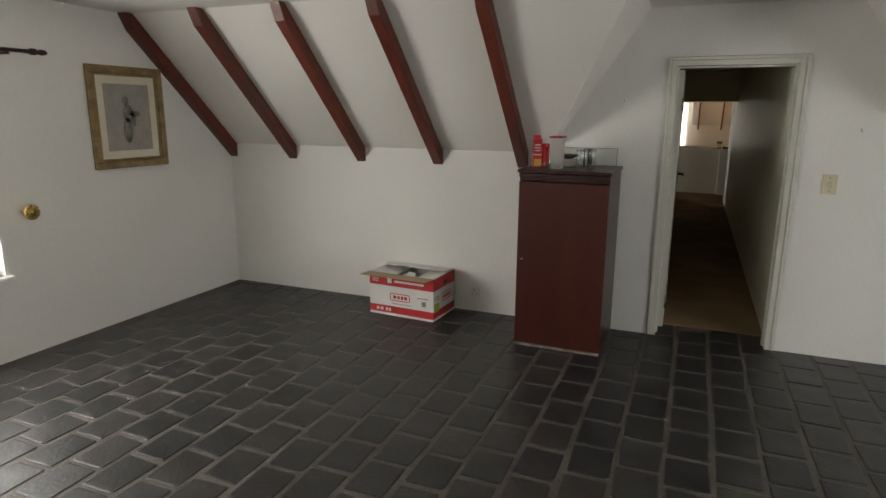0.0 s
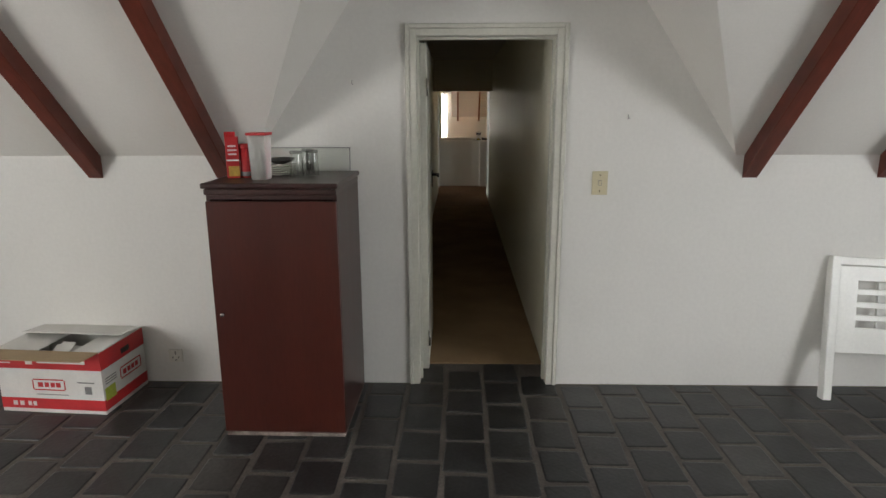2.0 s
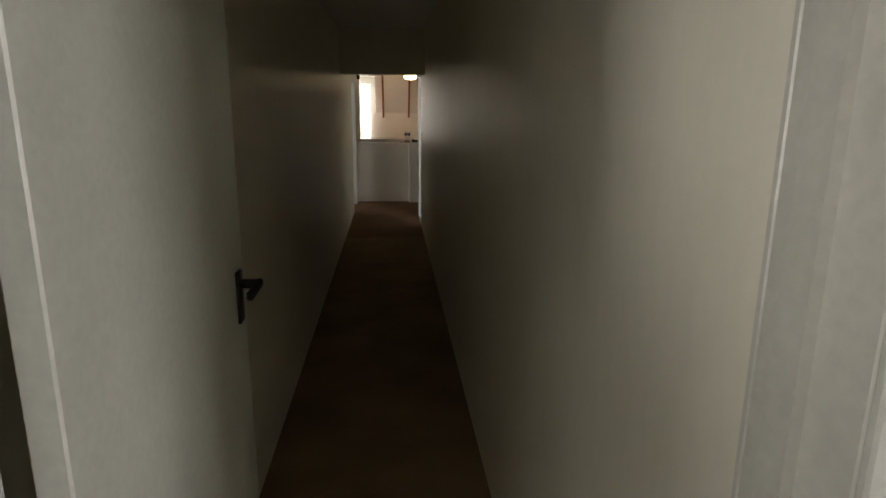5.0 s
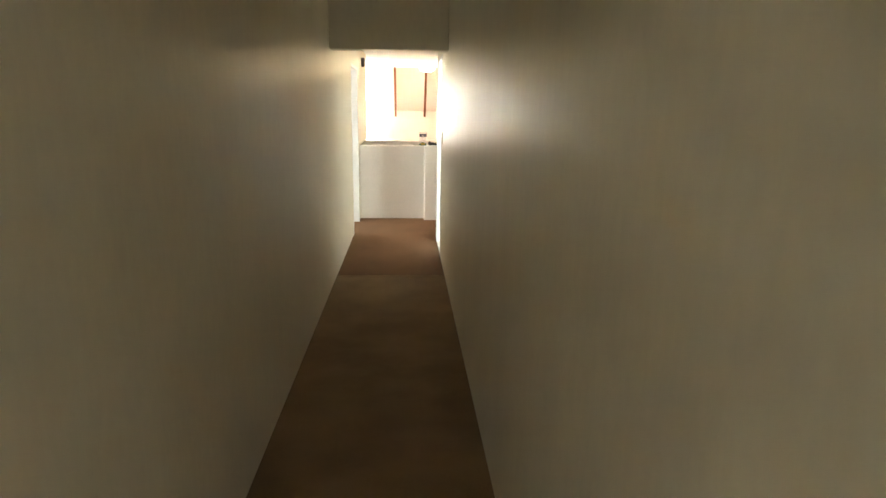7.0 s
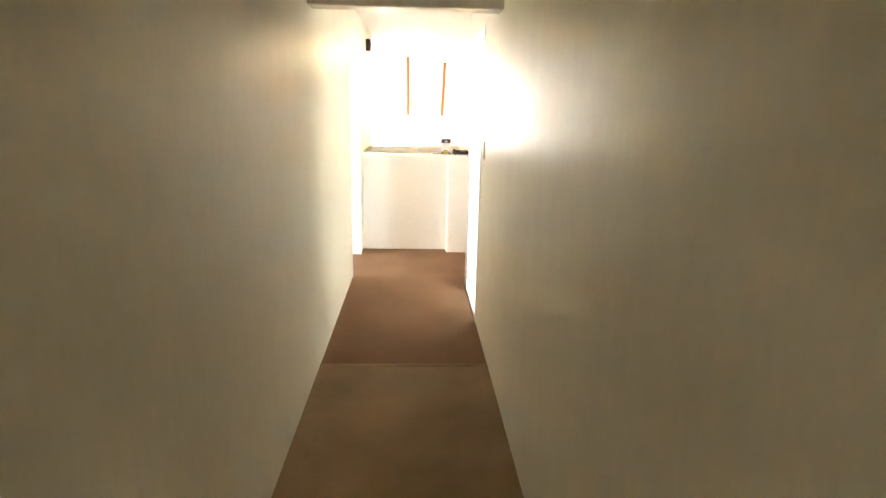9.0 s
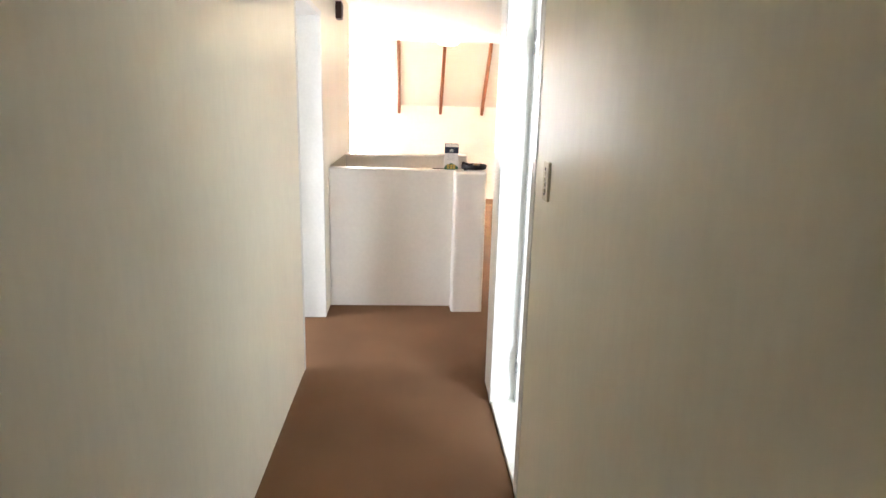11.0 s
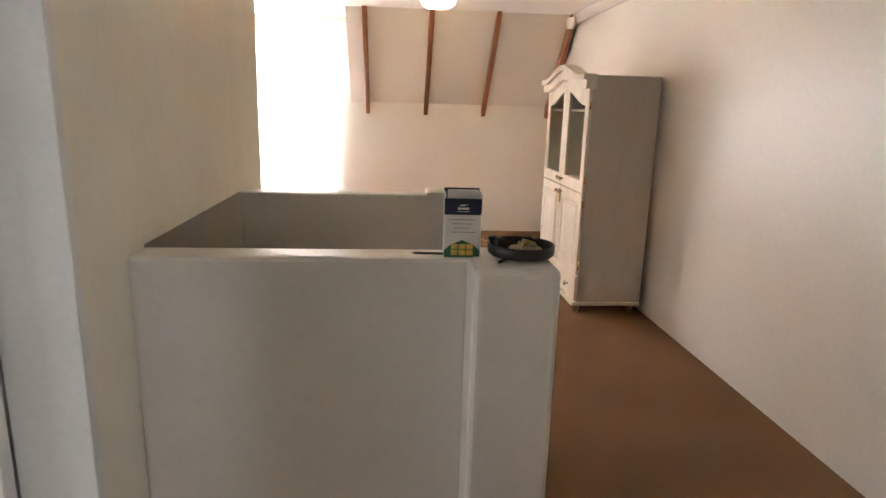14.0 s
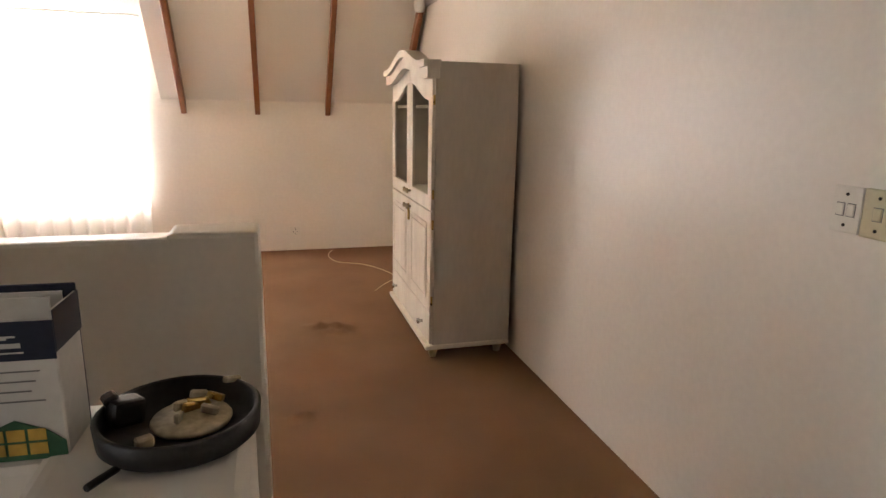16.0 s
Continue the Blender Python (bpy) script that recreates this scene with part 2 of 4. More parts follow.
def lathe(bm, profile, seg=24, m=None):
    """A profile of (radius, height) turned about z."""
    rings, made = [], []
    for r, z in profile:
        if r < 1e-5:
            ring = [bm.verts.new((0, 0, z))]
        else:
            ring = [bm.verts.new((r * math.cos(2 * math.pi * i / seg), r * math.sin(2 * math.pi * i / seg), z)) for i in range(seg)]
        rings.append(ring)
        made += ring
    for a, b in zip(rings, rings[1:]):
        for i in range(seg):
            j = (i + 1) % seg
            if len(a) == 1 and len(b) > 1:
                bm.faces.new((a[0], b[j], b[i]))
            elif len(b) == 1 and len(a) > 1:
                bm.faces.new((a[i], a[j], b[0]))
            elif len(a) > 1:
                bm.faces.new((a[i], a[j], b[j], b[i]))
    if m is not None:
        bmesh.ops.transform(bm, matrix=m, verts=made)
    for f in bm.faces:
        f.smooth = True
    bmesh.ops.recalc_face_normals(bm, faces=bm.faces)
    return bm


def tube(bm, pts, r, seg=8):
    """A round rod through points."""
    pts = [Vector(p) for p in pts]
    rings = []
    for i, p in enumerate(pts):
        d = (pts[min(i + 1, len(pts) - 1)] - pts[max(i - 1, 0)]).normalized()
        a = d.orthogonal().normalized() if abs(d.z) > 0.9 else d.cross(Vector((0, 0, 1))).normalized()
        b = d.cross(a)
        rings.append([bm.verts.new(p + a * r * math.cos(t) + b * r * math.sin(t)) for t in (2 * math.pi * k / seg for k in range(seg))])
    for u, w in zip(rings, rings[1:]):
        for k in range(seg):
            bm.faces.new((u[k], u[(k + 1) % seg], w[(k + 1) % seg], w[k])).smooth = True
    bm.faces.new(rings[0][::-1]), bm.faces.new(rings[-1])
    bmesh.ops.recalc_face_normals(bm, faces=bm.faces)
    return bm


def B():
    return bmesh.new()


def mesh_of(name, bm, mat):
    me = bpy.data.meshes.new(name)
    bm.to_mesh(me)
    bm.free()
    me.materials.append(mat)
    return me


def part(name, bm, mat, parent, label=""):
    ob = new(name, mesh_of(name, bm, mat))
    ob.parent = parent
    return tagged(ob, label)


def thing(name, m, label, category, group="", kind=""):
    ob = new(name)
    ob.empty_display_size = 0.1
    ob.matrix_world = m
    return tagged(ob, label, category, group, kind)


def whole(name, bm, mat, label, category, kind="", group=""):
    return tagged(new(name, mesh_of(name, bm, mat)), label, category, group, kind)


def setting(name, bm, mat, label, category):
    return whole(name, bm, mat, label, category, "structure")


# ---- structure: tiled attic room ----
CZ, KNEE, TOPY = 2.45, 1.40, -1.10
XL, XR, YB = -4.04, 4.34, -6.7
VL, VR, TL, TR = -0.86, 1.85, -0.15, 1.14

bm = B()
block(bm, XL - 0.16, 0.03, 0, 0.15, 0, KNEE + 0.1)
block(bm, 0.86, XR + 0.16, 0, 0.15, 0, KNEE + 0.1)
block(bm, VL - 0.1, 0.03, 0, 0.15, KNEE + 0.1, CZ + 0.1)
block(bm, 0.86, VR + 0.1, 0, 0.15, KNEE + 0.1, CZ + 0.1)
block(bm, 0.03, 0.86, 0, 0.15, 2.075, CZ + 0.1)
wall_n = setting("wall_north", bm, M_WALL, "white painted plaster wall with a doorway, scuffed", "wall")


def window_wall(name, x0, x1, ya, yb, za, zb, y0, y1, ztop, label):
    bm = B()
    block(bm, x0, x1, y0, ya, 0, ztop)
    block(bm, x0, x1, yb, y1, 0, ztop)
    block(bm, x0, x1, ya, yb, 0, za)
    block(bm, x0, x1, ya, yb, zb, ztop)
    return setting(name, bm, M_WALL, label, "wall")


window_wall("wall_west", XL - 0.16, XL, -4.2, -2.28, 0.6, 2.0, YB, 0, CZ + 0.1, "white plaster gable wall with a window")
window_wall("wall_east", XR, XR + 0.16, -3.95, -2.05, 0.6, 2.0, YB, 0, CZ + 0.1, "white plaster gable wall with a window")
setting("wall_south", block(B(), XL - 0.16, XR + 0.16, YB - 0.15, YB, 0, CZ + 0.1), M_WALL, "plain white plaster wall", "wall")

bm = B()
slab(bm, [(XL, 0, KNEE), (VL, 0, KNEE), (TL, TOPY, CZ), (XL, TOPY, CZ)], (0, 0.05, 0.05))
slab(bm, [(VR, 0, KNEE), (XR, 0, KNEE), (XR, TOPY, CZ), (TR, TOPY, CZ)], (0, 0.05, 0.05))
slab(bm, [(VL, 0, KNEE), (TL, 0, CZ), (TL, TOPY, CZ)], (-0.05, 0, 0.05))
slab(bm, [(VR, 0, KNEE), (TR, TOPY, CZ), (TR, 0, CZ)], (0.05, 0, 0.05))
setting("ceiling_slope_room", bm, M_CEIL, "sloping white plasterboard ceiling with valleys over the door", "ceiling")
setting("ceiling_room", block(B(), XL - 0.16, XR + 0.16, YB - 0.15, 0, CZ, CZ + 0.08), M_CEIL, "flat white ceiling", "ceiling")

bm = B()
block(bm, XL - 0.16, XR + 0.16, YB - 0.15, 0.0, -0.12, -0.004)
block(bm, 0.03, 0.86, 0.0, 0.30, -0.12, -0.004)
floor_room = setting("floor", bm, M_GROUT, "grey slate tiles with wide pale grout joints", "floor")


# ---- structure: corridor ----
CL, CR = -0.11, 0.85
bm = B()
block(bm, CL - 0.16, CL, 0.15, 8.72, 0, CZ)
block(bm, CL - 0.16, CL, 8.72, 9.60, 1.95, CZ)
block(bm, CL - 0.16, CL, 9.60, 9.94, -0.12, CZ)
block(bm, CL - 0.16, CL, 9.94, 11.0, 0.985, CZ)
block(bm, CL - 0.16, CL, 11.0, 11.43, -0.12, CZ)
setting("wall_corridor_left", bm, M_CORR, "cream gloss painted corridor wall with a doorway", "wall")
bm = B()
block(bm, CR, CR + 0.17, 0.15, 7.60, 0, CZ)
block(bm, CR, CR + 0.17, 7.60, 8.40, 1.97, CZ)
setting("wall_corridor_right", bm, M_CORR, "cream gloss painted corridor wall with a doorway", "wall")
setting("wall_partition", block(B(), CR, 2.30, 8.40, 8.58, 0, CZ, 0.006), M_LAND, "white painted partition wall end", "wall")
setting("ceiling_corridor", block(B(), CL - 0.16, CR + 0.17, 0.15, 6.8, 2.42, 2.5), M_CEIL, "flat white corridor ceiling", "ceiling")
setting("wall_bulkhead", block(B(), CL, CR, 6.80, 6.95, 1.925, 2.62, 0.006), M_CORR, "cream painted bulkhead across the corridor", "wall")
setting("floor_corridor", block(B(), CL - 0.16, CR + 0.17, 0.30, 6.90, -0.12, 0.004), M_CARPET_OLD, "worn stained beige-brown carpet", "floor")

# ---- structure: landing room ----
LZ = 2.25
XW, XE, YF = -2.6, 2.30, 15.08
bm = B()
block(bm, CL - 0.16, CR, 6.90, 8.54, -0.12, 0)
block(bm, CL - 0.16, XE, 8.54, 9.94, -0.12, 0)
block(bm, 0.96, XE, 9.94, 11.0, -0.12, 0)
block(bm, XW, XE, 11.0, YF, -0.12, 0)
setting("floor_landing", bm, M_CARPET, "brown fitted carpet, rucked in places", "floor")
setting("trim_carpet_bar", prism(B(), [(6.885, 0.004), (6.915, 0.004), (6.91, 0.009), (6.89, 0.009)], "x", CL, CR), M_CARPET_OLD, "thin carpet joining strip", "trim")
setting("wall_landing_right", block(B(), XE, XE + 0.15, 8.42, YF + 0.15, 0, CZ), M_LAND, "warm white painted wall", "wall")
bm = B()
block(bm, XW - 0.15, -1.88, YF, YF + 0.16, 0, CZ)
block(bm, -0.09, XE, YF, YF + 0.16, 0, CZ)
block(bm, -1.88, -0.09, YF, YF + 0.16, 0, 0.48)
block(bm, -1.88, -0.09, YF, YF + 0.16, 2.05, CZ)
setting("wall_landing_far", bm, M_LAND, "warm white painted knee wall with a dormer window", "wall")
bm = B()
block(bm, XW - 0.15, XW, 11.12, YF, 0, CZ)
block(bm, XW - 0.15, CL - 0.16, 11.0, 11.12, 0, CZ)
setting("wall_landing_left", bm, M_LAND, "warm white painted wall", "wall")
bm = B()
slab(bm, [(0.10, YF, KNEE), (XE, YF, KNEE), (XE, 14.31, LZ), (0.10, 14.31, LZ)], (0, 0.06, 0.06))
block(bm, 0.10, 0.13, 14.9, YF, KNEE + 0.25, LZ)
setting("ceiling_slope_landing", bm, M_CEIL, "sloping white plasterboard ceiling", "ceiling")
setting("ceiling_landing", block(B(), XW - 0.15, XE, 6.95, YF, LZ, LZ + 0.08), M_CEIL, "flat white ceiling", "ceiling")
bm = B()
prism(bm, [(XE, LZ), (XE, LZ - 0.07), (XE - 0.015, LZ - 0.07), (XE - 0.07, LZ - 0.015), (XE - 0.07, LZ)], "y", 8.54, 14.35)
setting("trim_cornice", bm, M_CEIL, "white coved cornice", "cornice")

bm = B()
block(bm, CR, 4.0, 5.2, 8.42, -0.12, 0.0), block(bm, -3.1, CL - 0.16, 6.6, 9.94, -0.12, -0.006)
setting("floor_side_rooms", bm, M_SIDEFLOOR, "pale tiled side room floor", "floor")

# side rooms behind the two open doors, plain
bm = B()
block(bm, 4.0, 4.12, 5.2, 8.53, 0, CZ)
block(bm, CR + 0.17, 2.1, 5.08, 5.2, 0, CZ), block(bm, 3.7, 4.12, 5.08, 5.2, 0, CZ)
block(bm, 2.1, 3.7, 5.08, 5.2, 0, 0.9), block(bm, 2.1, 3.7, 5.08, 5.2, 2.0, CZ), block(bm, 2.45, 4.12, 8.42, 8.53, 0, CZ)
setting("wall_side_room_right", bm, M_WALL, "plain white wall", "wall")
bm = B()
block(bm, -3.1, CL - 0.16, 6.5, 6.6, 0, CZ), block(bm, -3.1, CL - 0.16, 9.62, 9.72, 0, CZ)
block(bm, -3.2, -3.1, 6.5, 8.0, 0, CZ), block(bm, -3.2, -3.1, 9.2, 10.04, 0, CZ)
block(bm, -3.2, -3.1, 8.0, 9.2, 0, 0.85), block(bm, -3.2, -3.1, 8.0, 9.2, 2.0, CZ)
setting("wall_side_room_left", bm, M_WALL, "plain white wall", "wall")
bm = B()
block(bm, CR + 0.17, 4.12, 5.08, 8.53, CZ, CZ + 0.08)
block(bm, -3.2, CL - 0.16, 6.5, 10.04, CZ, CZ + 0.08)
setting("ceiling_side_rooms", bm, M_CEIL, "plain white ceiling", "ceiling")

# half walls round the stairwell
bm = B()
block(bm, CL, 0.75, 9.83, 9.94, -1.2, 0.98, 0.012, 2)
setting("wall_half_near", bm, M_LAND, "low white plastered wall round the stairwell", "half wall")
bm = B()
block(bm, 0.743, 0.962, 9.70, 9.96, -0.1, 0.985, 0.024, 4)
setting("wall_half_pillar", bm, M_LAND, "square white plastered pier ending the low wall", "pillar")
bm = B()
block(bm, CL, 0.73, 11.0, 11.11, -1.2, 0.98, 0.012, 2)
block(bm, 0.70, 0.955, 11.0, 11.17, -1.2, 0.992, 0.014, 2)
setting("wall_half_far", bm, M_LAND, "low white plastered wall round the stairwell", "half wall")
bm = B()
block(bm, -2.75, -2.62, 9.72, 11.12, -2.9, 1.02)
block(bm, -2.62, 0.96, 9.84, 9.94, -2.9, -1.2), block(bm, -2.62, CL - 0.16, 9.84, 9.94, -1.2, 1.02)
block(bm, -2.62, 0.96, 11.0, 11.1, -2.9, -1.2), block(bm, -2.62, CL - 0.16, 11.0, 11.1, -1.2, -0.12)
block(bm, 0.96, 1.06, 9.94, 11.0, -2.9, -0.12)
block(bm, -2.75, 1.06, 9.84, 11.1, -3.0, -2.9)
setting("wall_stairwell", bm, M_LAND, "white plastered stairwell walls", "wall")
setting("ceiling_stairs", slab(B(), [(CL - 0.17, 9.94, 0.99), (CL - 0.17, 11.0, 0.99), (-2.62, 11.0, -0.3), (-2.62, 9.94, -0.3)], (0, 0, 0.08)), M_CEIL, "sloping ceiling over the stairs", "ceiling")
stairs = thing("stairs", pose(0, 0, 0), "carpeted stairs going down between low walls", "stairs", kind="structure")
for i in range(14):
    part("step", block(B(), 0.71 - 0.25 * i, 0.96 - 0.25 * i, 9.945, 10.995, -2.89, -0.18 * (i + 1), 0.008), M_CARPET, stairs)
# unseen flat slab, added to stop sun leaking through gaps above the ceilings
setting("roof", block(B(), XL - 0.4, XR + 0.4, YB - 0.4, YF + 0.4, 2.75, 2.87), M_MAHOG_D, "plain dark slab over the attic, unseen, blocks stray sun", "roof")
setting("ground", block(B(), -400, 400, -400, 400, -3.2, -3.0), M_GROUND, "dry open ground", "ground")


# ---- beams ----
def beam(x, y0, z0, run, rise, w, d, mat, label, group):
    """A rafter that runs down a slope to a plumb-cut foot; run is signed along y."""
    k = rise / run
    pts = [(y0, z0), (y0, z0 + d), (y0 + run, z0 + d + rise), (y0 + run + (0.13 if run < 0 else 0.1), z0 + rise + (0.13 if run < 0 else 0.1) * k)]
    bm = prism(B(), pts, "x", x - w / 2, x + w / 2)
    bmesh.ops.bevel(bm, geom=list(bm.edges), offset=0.004, segments=1, affect="EDGES")
    return whole("ceiling_beam", bm, mat, label, "beam", group=group)


for x in (-4.0, -3.30, -2.56, -1.81, -1.06, 1.94, 2.69, 3.44, 4.19):
    beam(x, 0.0, 1.27, -1.235, 1.18, 0.088, 0.13, M_BEAM, "dark red-brown stained rafter on the white sloping ceiling", "rafters of the tiled room")
for x in (0.28, 0.905, 1.535, 2.24):
    beam(x, YF, 1.275, -0.9, 0.99, 0.045, 0.125, M_BEAM2, "orange-brown stained rafter on the white sloping ceiling", "rafters of the landing")


# ---- doors and frames ----
def door_frame(name, m, w, h, depth, arch, mat, label, stop=True):
    """Lining and stepped architraves round an opening of w by h; local x along the wall, y into it."""
    d = thing(name, m, label, "door frame", kind="structure")
    bm = B()
    block(bm, -0.03, 0, 0.0, depth, 0, h + 0.03, 0.002)
    block(bm, w, w + 0.03, 0.0, depth, 0, h + 0.03, 0.002)
    block(bm, 0, w, 0.0, depth, h, h + 0.03, 0.002)
    part("lining", bm, mat, d)
    if not stop:
        return d
    bm = B()
    s = depth * 0.45
    block(bm, 0, 0.013, s, s + 0.04, 0, h), block(bm, w - 0.013, w, s, s + 0.04, 0, h), block(bm, 0.013, w - 0.013, s, s + 0.04, h - 0.013, h)
    part("door_stop", bm, mat, d)
    for face, side in ((0, -1), (depth, 1)):
        for a, b, t in ((0.0, arch * 0.62, 0.013), (arch * 0.62, arch, 0.021)):
            y0, y1 = (face - t, face) if side < 0 else (face, face + t)
            bm = B()
            block(bm, -b, -a, y0, y1, 0, h + b, 0.003)
            block(bm, w + a, w + b, y0, y1, 0, h + b, 0.003)
            block(bm, -a, w + a, y0, y1, h + a, h + b, 0.003)
            part("architrave", bm, mat, d)
    return d


def handle(bm, m, side):
    """Lever on a long plate, standing off the face along local y."""
    block(bm, -0.02, 0.02, 0, side * 0.006, -0.06, 0.06, m=m)
    lathe(bm, [(0, 0), (0.011, 0), (0.011, 0.045), (0, 0.045)], 12, m @ pose(0, 0, 0.03, -90 * side))
    block(bm, -0.1, 0.012, side * 0.04, side * 0.055, 0.02, 0.04, 0.004, 1, m)


def door_leaf(name, m, w, h, mat, label, panels=False, handle_mat=M_DARKMETAL):
    """Leaf hinged at the local origin, reaching along +x; thickness along +y."""
    d = thing(name, m, label, "door")
    leaf = part("leaf", block(B(), 0, w, 0, 0.04, 0.008, h, 0.003), mat, d)
    if panels:
        for z0, z1 in ((0.12, h - 0.1),):
            bm = B()
            for a, b, c, e in ((0.065, w - 0.1, z0, z0 + 0.02), (0.065, w - 0.1, z1 - 0.02, z1), (0.065, 0.083, z0 + 0.02, z1 - 0.02), (w - 0.12, w - 0.1, z0 + 0.02, z1 - 0.02)):
                block(bm, a, b, -0.012, -0.001, c, e, 0.004)
            part("bead", bm, mat, d)
            bm = B()
            for i in range(13):
                x = 0.092 + i * 0.007
                prism(bm, [(x, -0.001), (x + 0.0035, -0.0017), (x + 0.007, -0.001)], "z", z0 + 0.03, z1 - 0.03)
            part("fluted_panel", bm, mat, d)
            bm = B()
            for i in range(int((z1 - z0 - 0.06) / 0.014)):
                block(bm, -0.0045, 0.0045, -0.0045, -0.001, -0.006, 0.006, 0, 1, pose(0.0875, 0, z0 + 0.03 + i * 0.014, 0, 28))
            part("rope_moulding", bm, mat, d, "fine twisted rope moulding")
    bm = B()
    handle(bm, pose(w - 0.06, 0.04, 1.16), 1)
    handle(bm, pose(w - 0.06, 0, 1.16), -1)
    part("door_handle", bm, handle_mat, d, "dark lever handle on a long plate")
    for z in (0.22, h - 0.25):
        bm = B()
        lathe(bm, [(0, -0.05), (0.007, -0.05), (0.007, 0.05), (0, 0.05)], 10, pose(-0.004, -0.004, z))
        part("hinge", bm, M_CHROME, d, "steel butt hinge")
    return d


df = door_frame("door_frame_room", pose(0.06, 0, 0), 0.77, 2.045, 0.15, 0.062, M_TRIMOLD, "aged cream gloss door frame with stepped architrave")
part("strike_plate", block(B(), 0.764, 0.7695, 0.095, 0.12, 1.0, 1.16), M_DARKMETAL, df, "dark steel strike plate")
door_leaf("door_room", pose(0.066, 0.195, 0, 0, 0, 90.5) @ pose(0, -0.04, 0), 0.82, 2.03, M_TRIMOLD, "cream gloss flush door standing open against the corridor wall")
dfr = door_frame("door_frame_right", pose(CR - 0.004, 8.37, 0, 0, 0, -90), 0.74, 1.94, 0.178, 0.026, M_TRIM, "plain white gloss door frame", False)
bm = B()
block(bm, 0.0005, 0.028, -0.001, 0.078, 0, 1.94, 0.003), block(bm, 0.714, 0.7395, -0.001, 0.05, 0, 1.94, 0.003)
part("door_stop", bm, M_TRIM, dfr)
door_leaf("door_right", pose(0.968, 8.326, 0, 0, 0, 0.5), 0.70, 1.93, M_TRIM, "white gloss panelled door standing wide open", True, M_CHROME)
setting("trim_threshold", block(B(), CR, CR + 0.17, 7.63, 8.37, 0.001, 0.014, 0.003), M_TRIM, "white painted threshold", "threshold")
door_frame("door_frame_left", pose(CL + 0.004, 8.75, 0, 0, 0, 90), 0.82, 1.92, 0.168, 0.03, M_TRIM, "plain white gloss door frame", False)
door_leaf("door_left", pose(CL - 0.163, 9.562, 0, 0, 0, 178), 0.80, 1.91, M_TRIM, "white flush door standing open beside the stairwell")


# ---- windows ----
def window(name, m, w, h, depth, label):
    """Casement in an opening; local x along it, y outward, z from the sill."""
    d = thing(name, m, label, "window", kind="structure")
    fr = B()
    for a, b, c, e in ((0, w, 0, 0.05), (0, w, h - 0.05, h), (0, 0.05, 0.05, h - 0.05), (w - 0.05, w, 0.05, h - 0.05), (w / 2 - 0.025, w / 2 + 0.025, 0.05, h - 0.05)):
        block(fr, a, b, depth * 0.45, depth * 0.45 + 0.05, c, e, 0.004)
    part("window_frame", fr, M_TRIM, d)
    for a, b in ((0.05, w / 2 - 0.025), (w / 2 + 0.025, w - 0.05)):
        p = part("pane", block(B(), a, b, depth * 0.45 + 0.02, depth * 0.45 + 0.024, 0.05, h - 0.05), M_PANE, d)
        p.visible_shadow = False
    part("window_sill", block(B(), -0.04, w + 0.04, -0.04, depth * 0.45, -0.03, 0.0, 0.006), M_TRIM, d, "white painted sill")
    return d


window("window_1", pose(XL, -4.2, 0.6, 0, 0, 90), 1.92, 1.4, 0.16, "white painted casement window in the gable wall")
window("window_2", pose(XR, -2.05, 0.6, 0, 0, -90), 1.9, 1.4, 0.16, "white painted casement window in the gable wall")
window("window_3", pose(-1.88, YF, 0.48), 1.79, 1.57, 0.16, "white dormer window behind sheer curtains")
window("window_4", pose(3.7, 5.2, 0.9, 0, 0, 180), 1.6, 1.1, 0.12, "white painted window of the side room")
window("window_5", pose(-3.1, 8.0, 0.85, 0, 0, 90), 1.2, 1.15, 0.1, "white painted window of the side room")


def curtain(name, x0, x1, y, z0, z1, mat, label, folds, amp):
    n = 220
    bm = B()
    rows = []
    for z in (z0, z0 + (z1 - z0) * 0.5, z1 - 0.12, z1):
        k = 0.35 if z > z1 - 0.05 else 1.0
        rows.append([bm.verts.new((x0 + (x1 - x0) * i / n, y + k * amp * math.sin(folds * 6.283 * i / n + 1.3 * math.sin(i * 0.07)) + 0.3 * amp * math.sin(i * 0.9), z)) for i in range(n + 1)])
    for a, b in zip(rows, rows[1:]):
        for i in range(n):
            bm.faces.new((a[i], a[i + 1], b[i + 1], b[i])).smooth = True
    return whole(name, bm, mat, label, "curtain")


curtain("sheer_curtain", -2.05, -0.04, YF - 0.09, 0.05, 2.06, M_SHEER, "sheer white voile curtain over the bright dormer window", 17, 0.022)
bm = B()
tube(bm, [(-2.12, YF - 0.09, 2.07), (0.0, YF - 0.09, 2.07)], 0.011)
rod = whole("curtain_rail", bm, M_TRIM, "thin white curtain rail over the dormer window", "curtain rail")

rodt = thing("curtain_rod", pose(XL + 0.09, -1.84, 2.085), "dark turned wooden curtain rod with a finial", "curtain rod")
part("pole", tube(B(), [(0, -2.7, 0), (0, -0.14, 0)], 0.014, 10), M_MAHOG_D, rodt)
part("finial", lathe(B(), [(0, 0), (0.008, 0.01), (0.016, 0.02), (0.021, 0.05), (0.013, 0.075), (0.022, 0.09), (0.022, 0.12), (0.014, 0.14), (0.014, 0.17)][::-1], 14, pose(0, 0, 0, 90)), M_MAHOG_D, rodt)
for y in (-0.28, -2.5):
    part("bracket", block(B(), -0.09, 0.012, y - 0.012, y + 0.012, -0.03, -0.012, 0.003), M_MAHOG_D, rodt)
tb = thing("curtain_tieback", pose(XL, -2.11, 1.02), "round brass flower-shaped curtain tieback on the wall", "tieback")
part("stem", tube(B(), [(0, 0, 0), (0.09, 0, 0)], 0.008, 10), M_BRASS, tb)
bm = B()
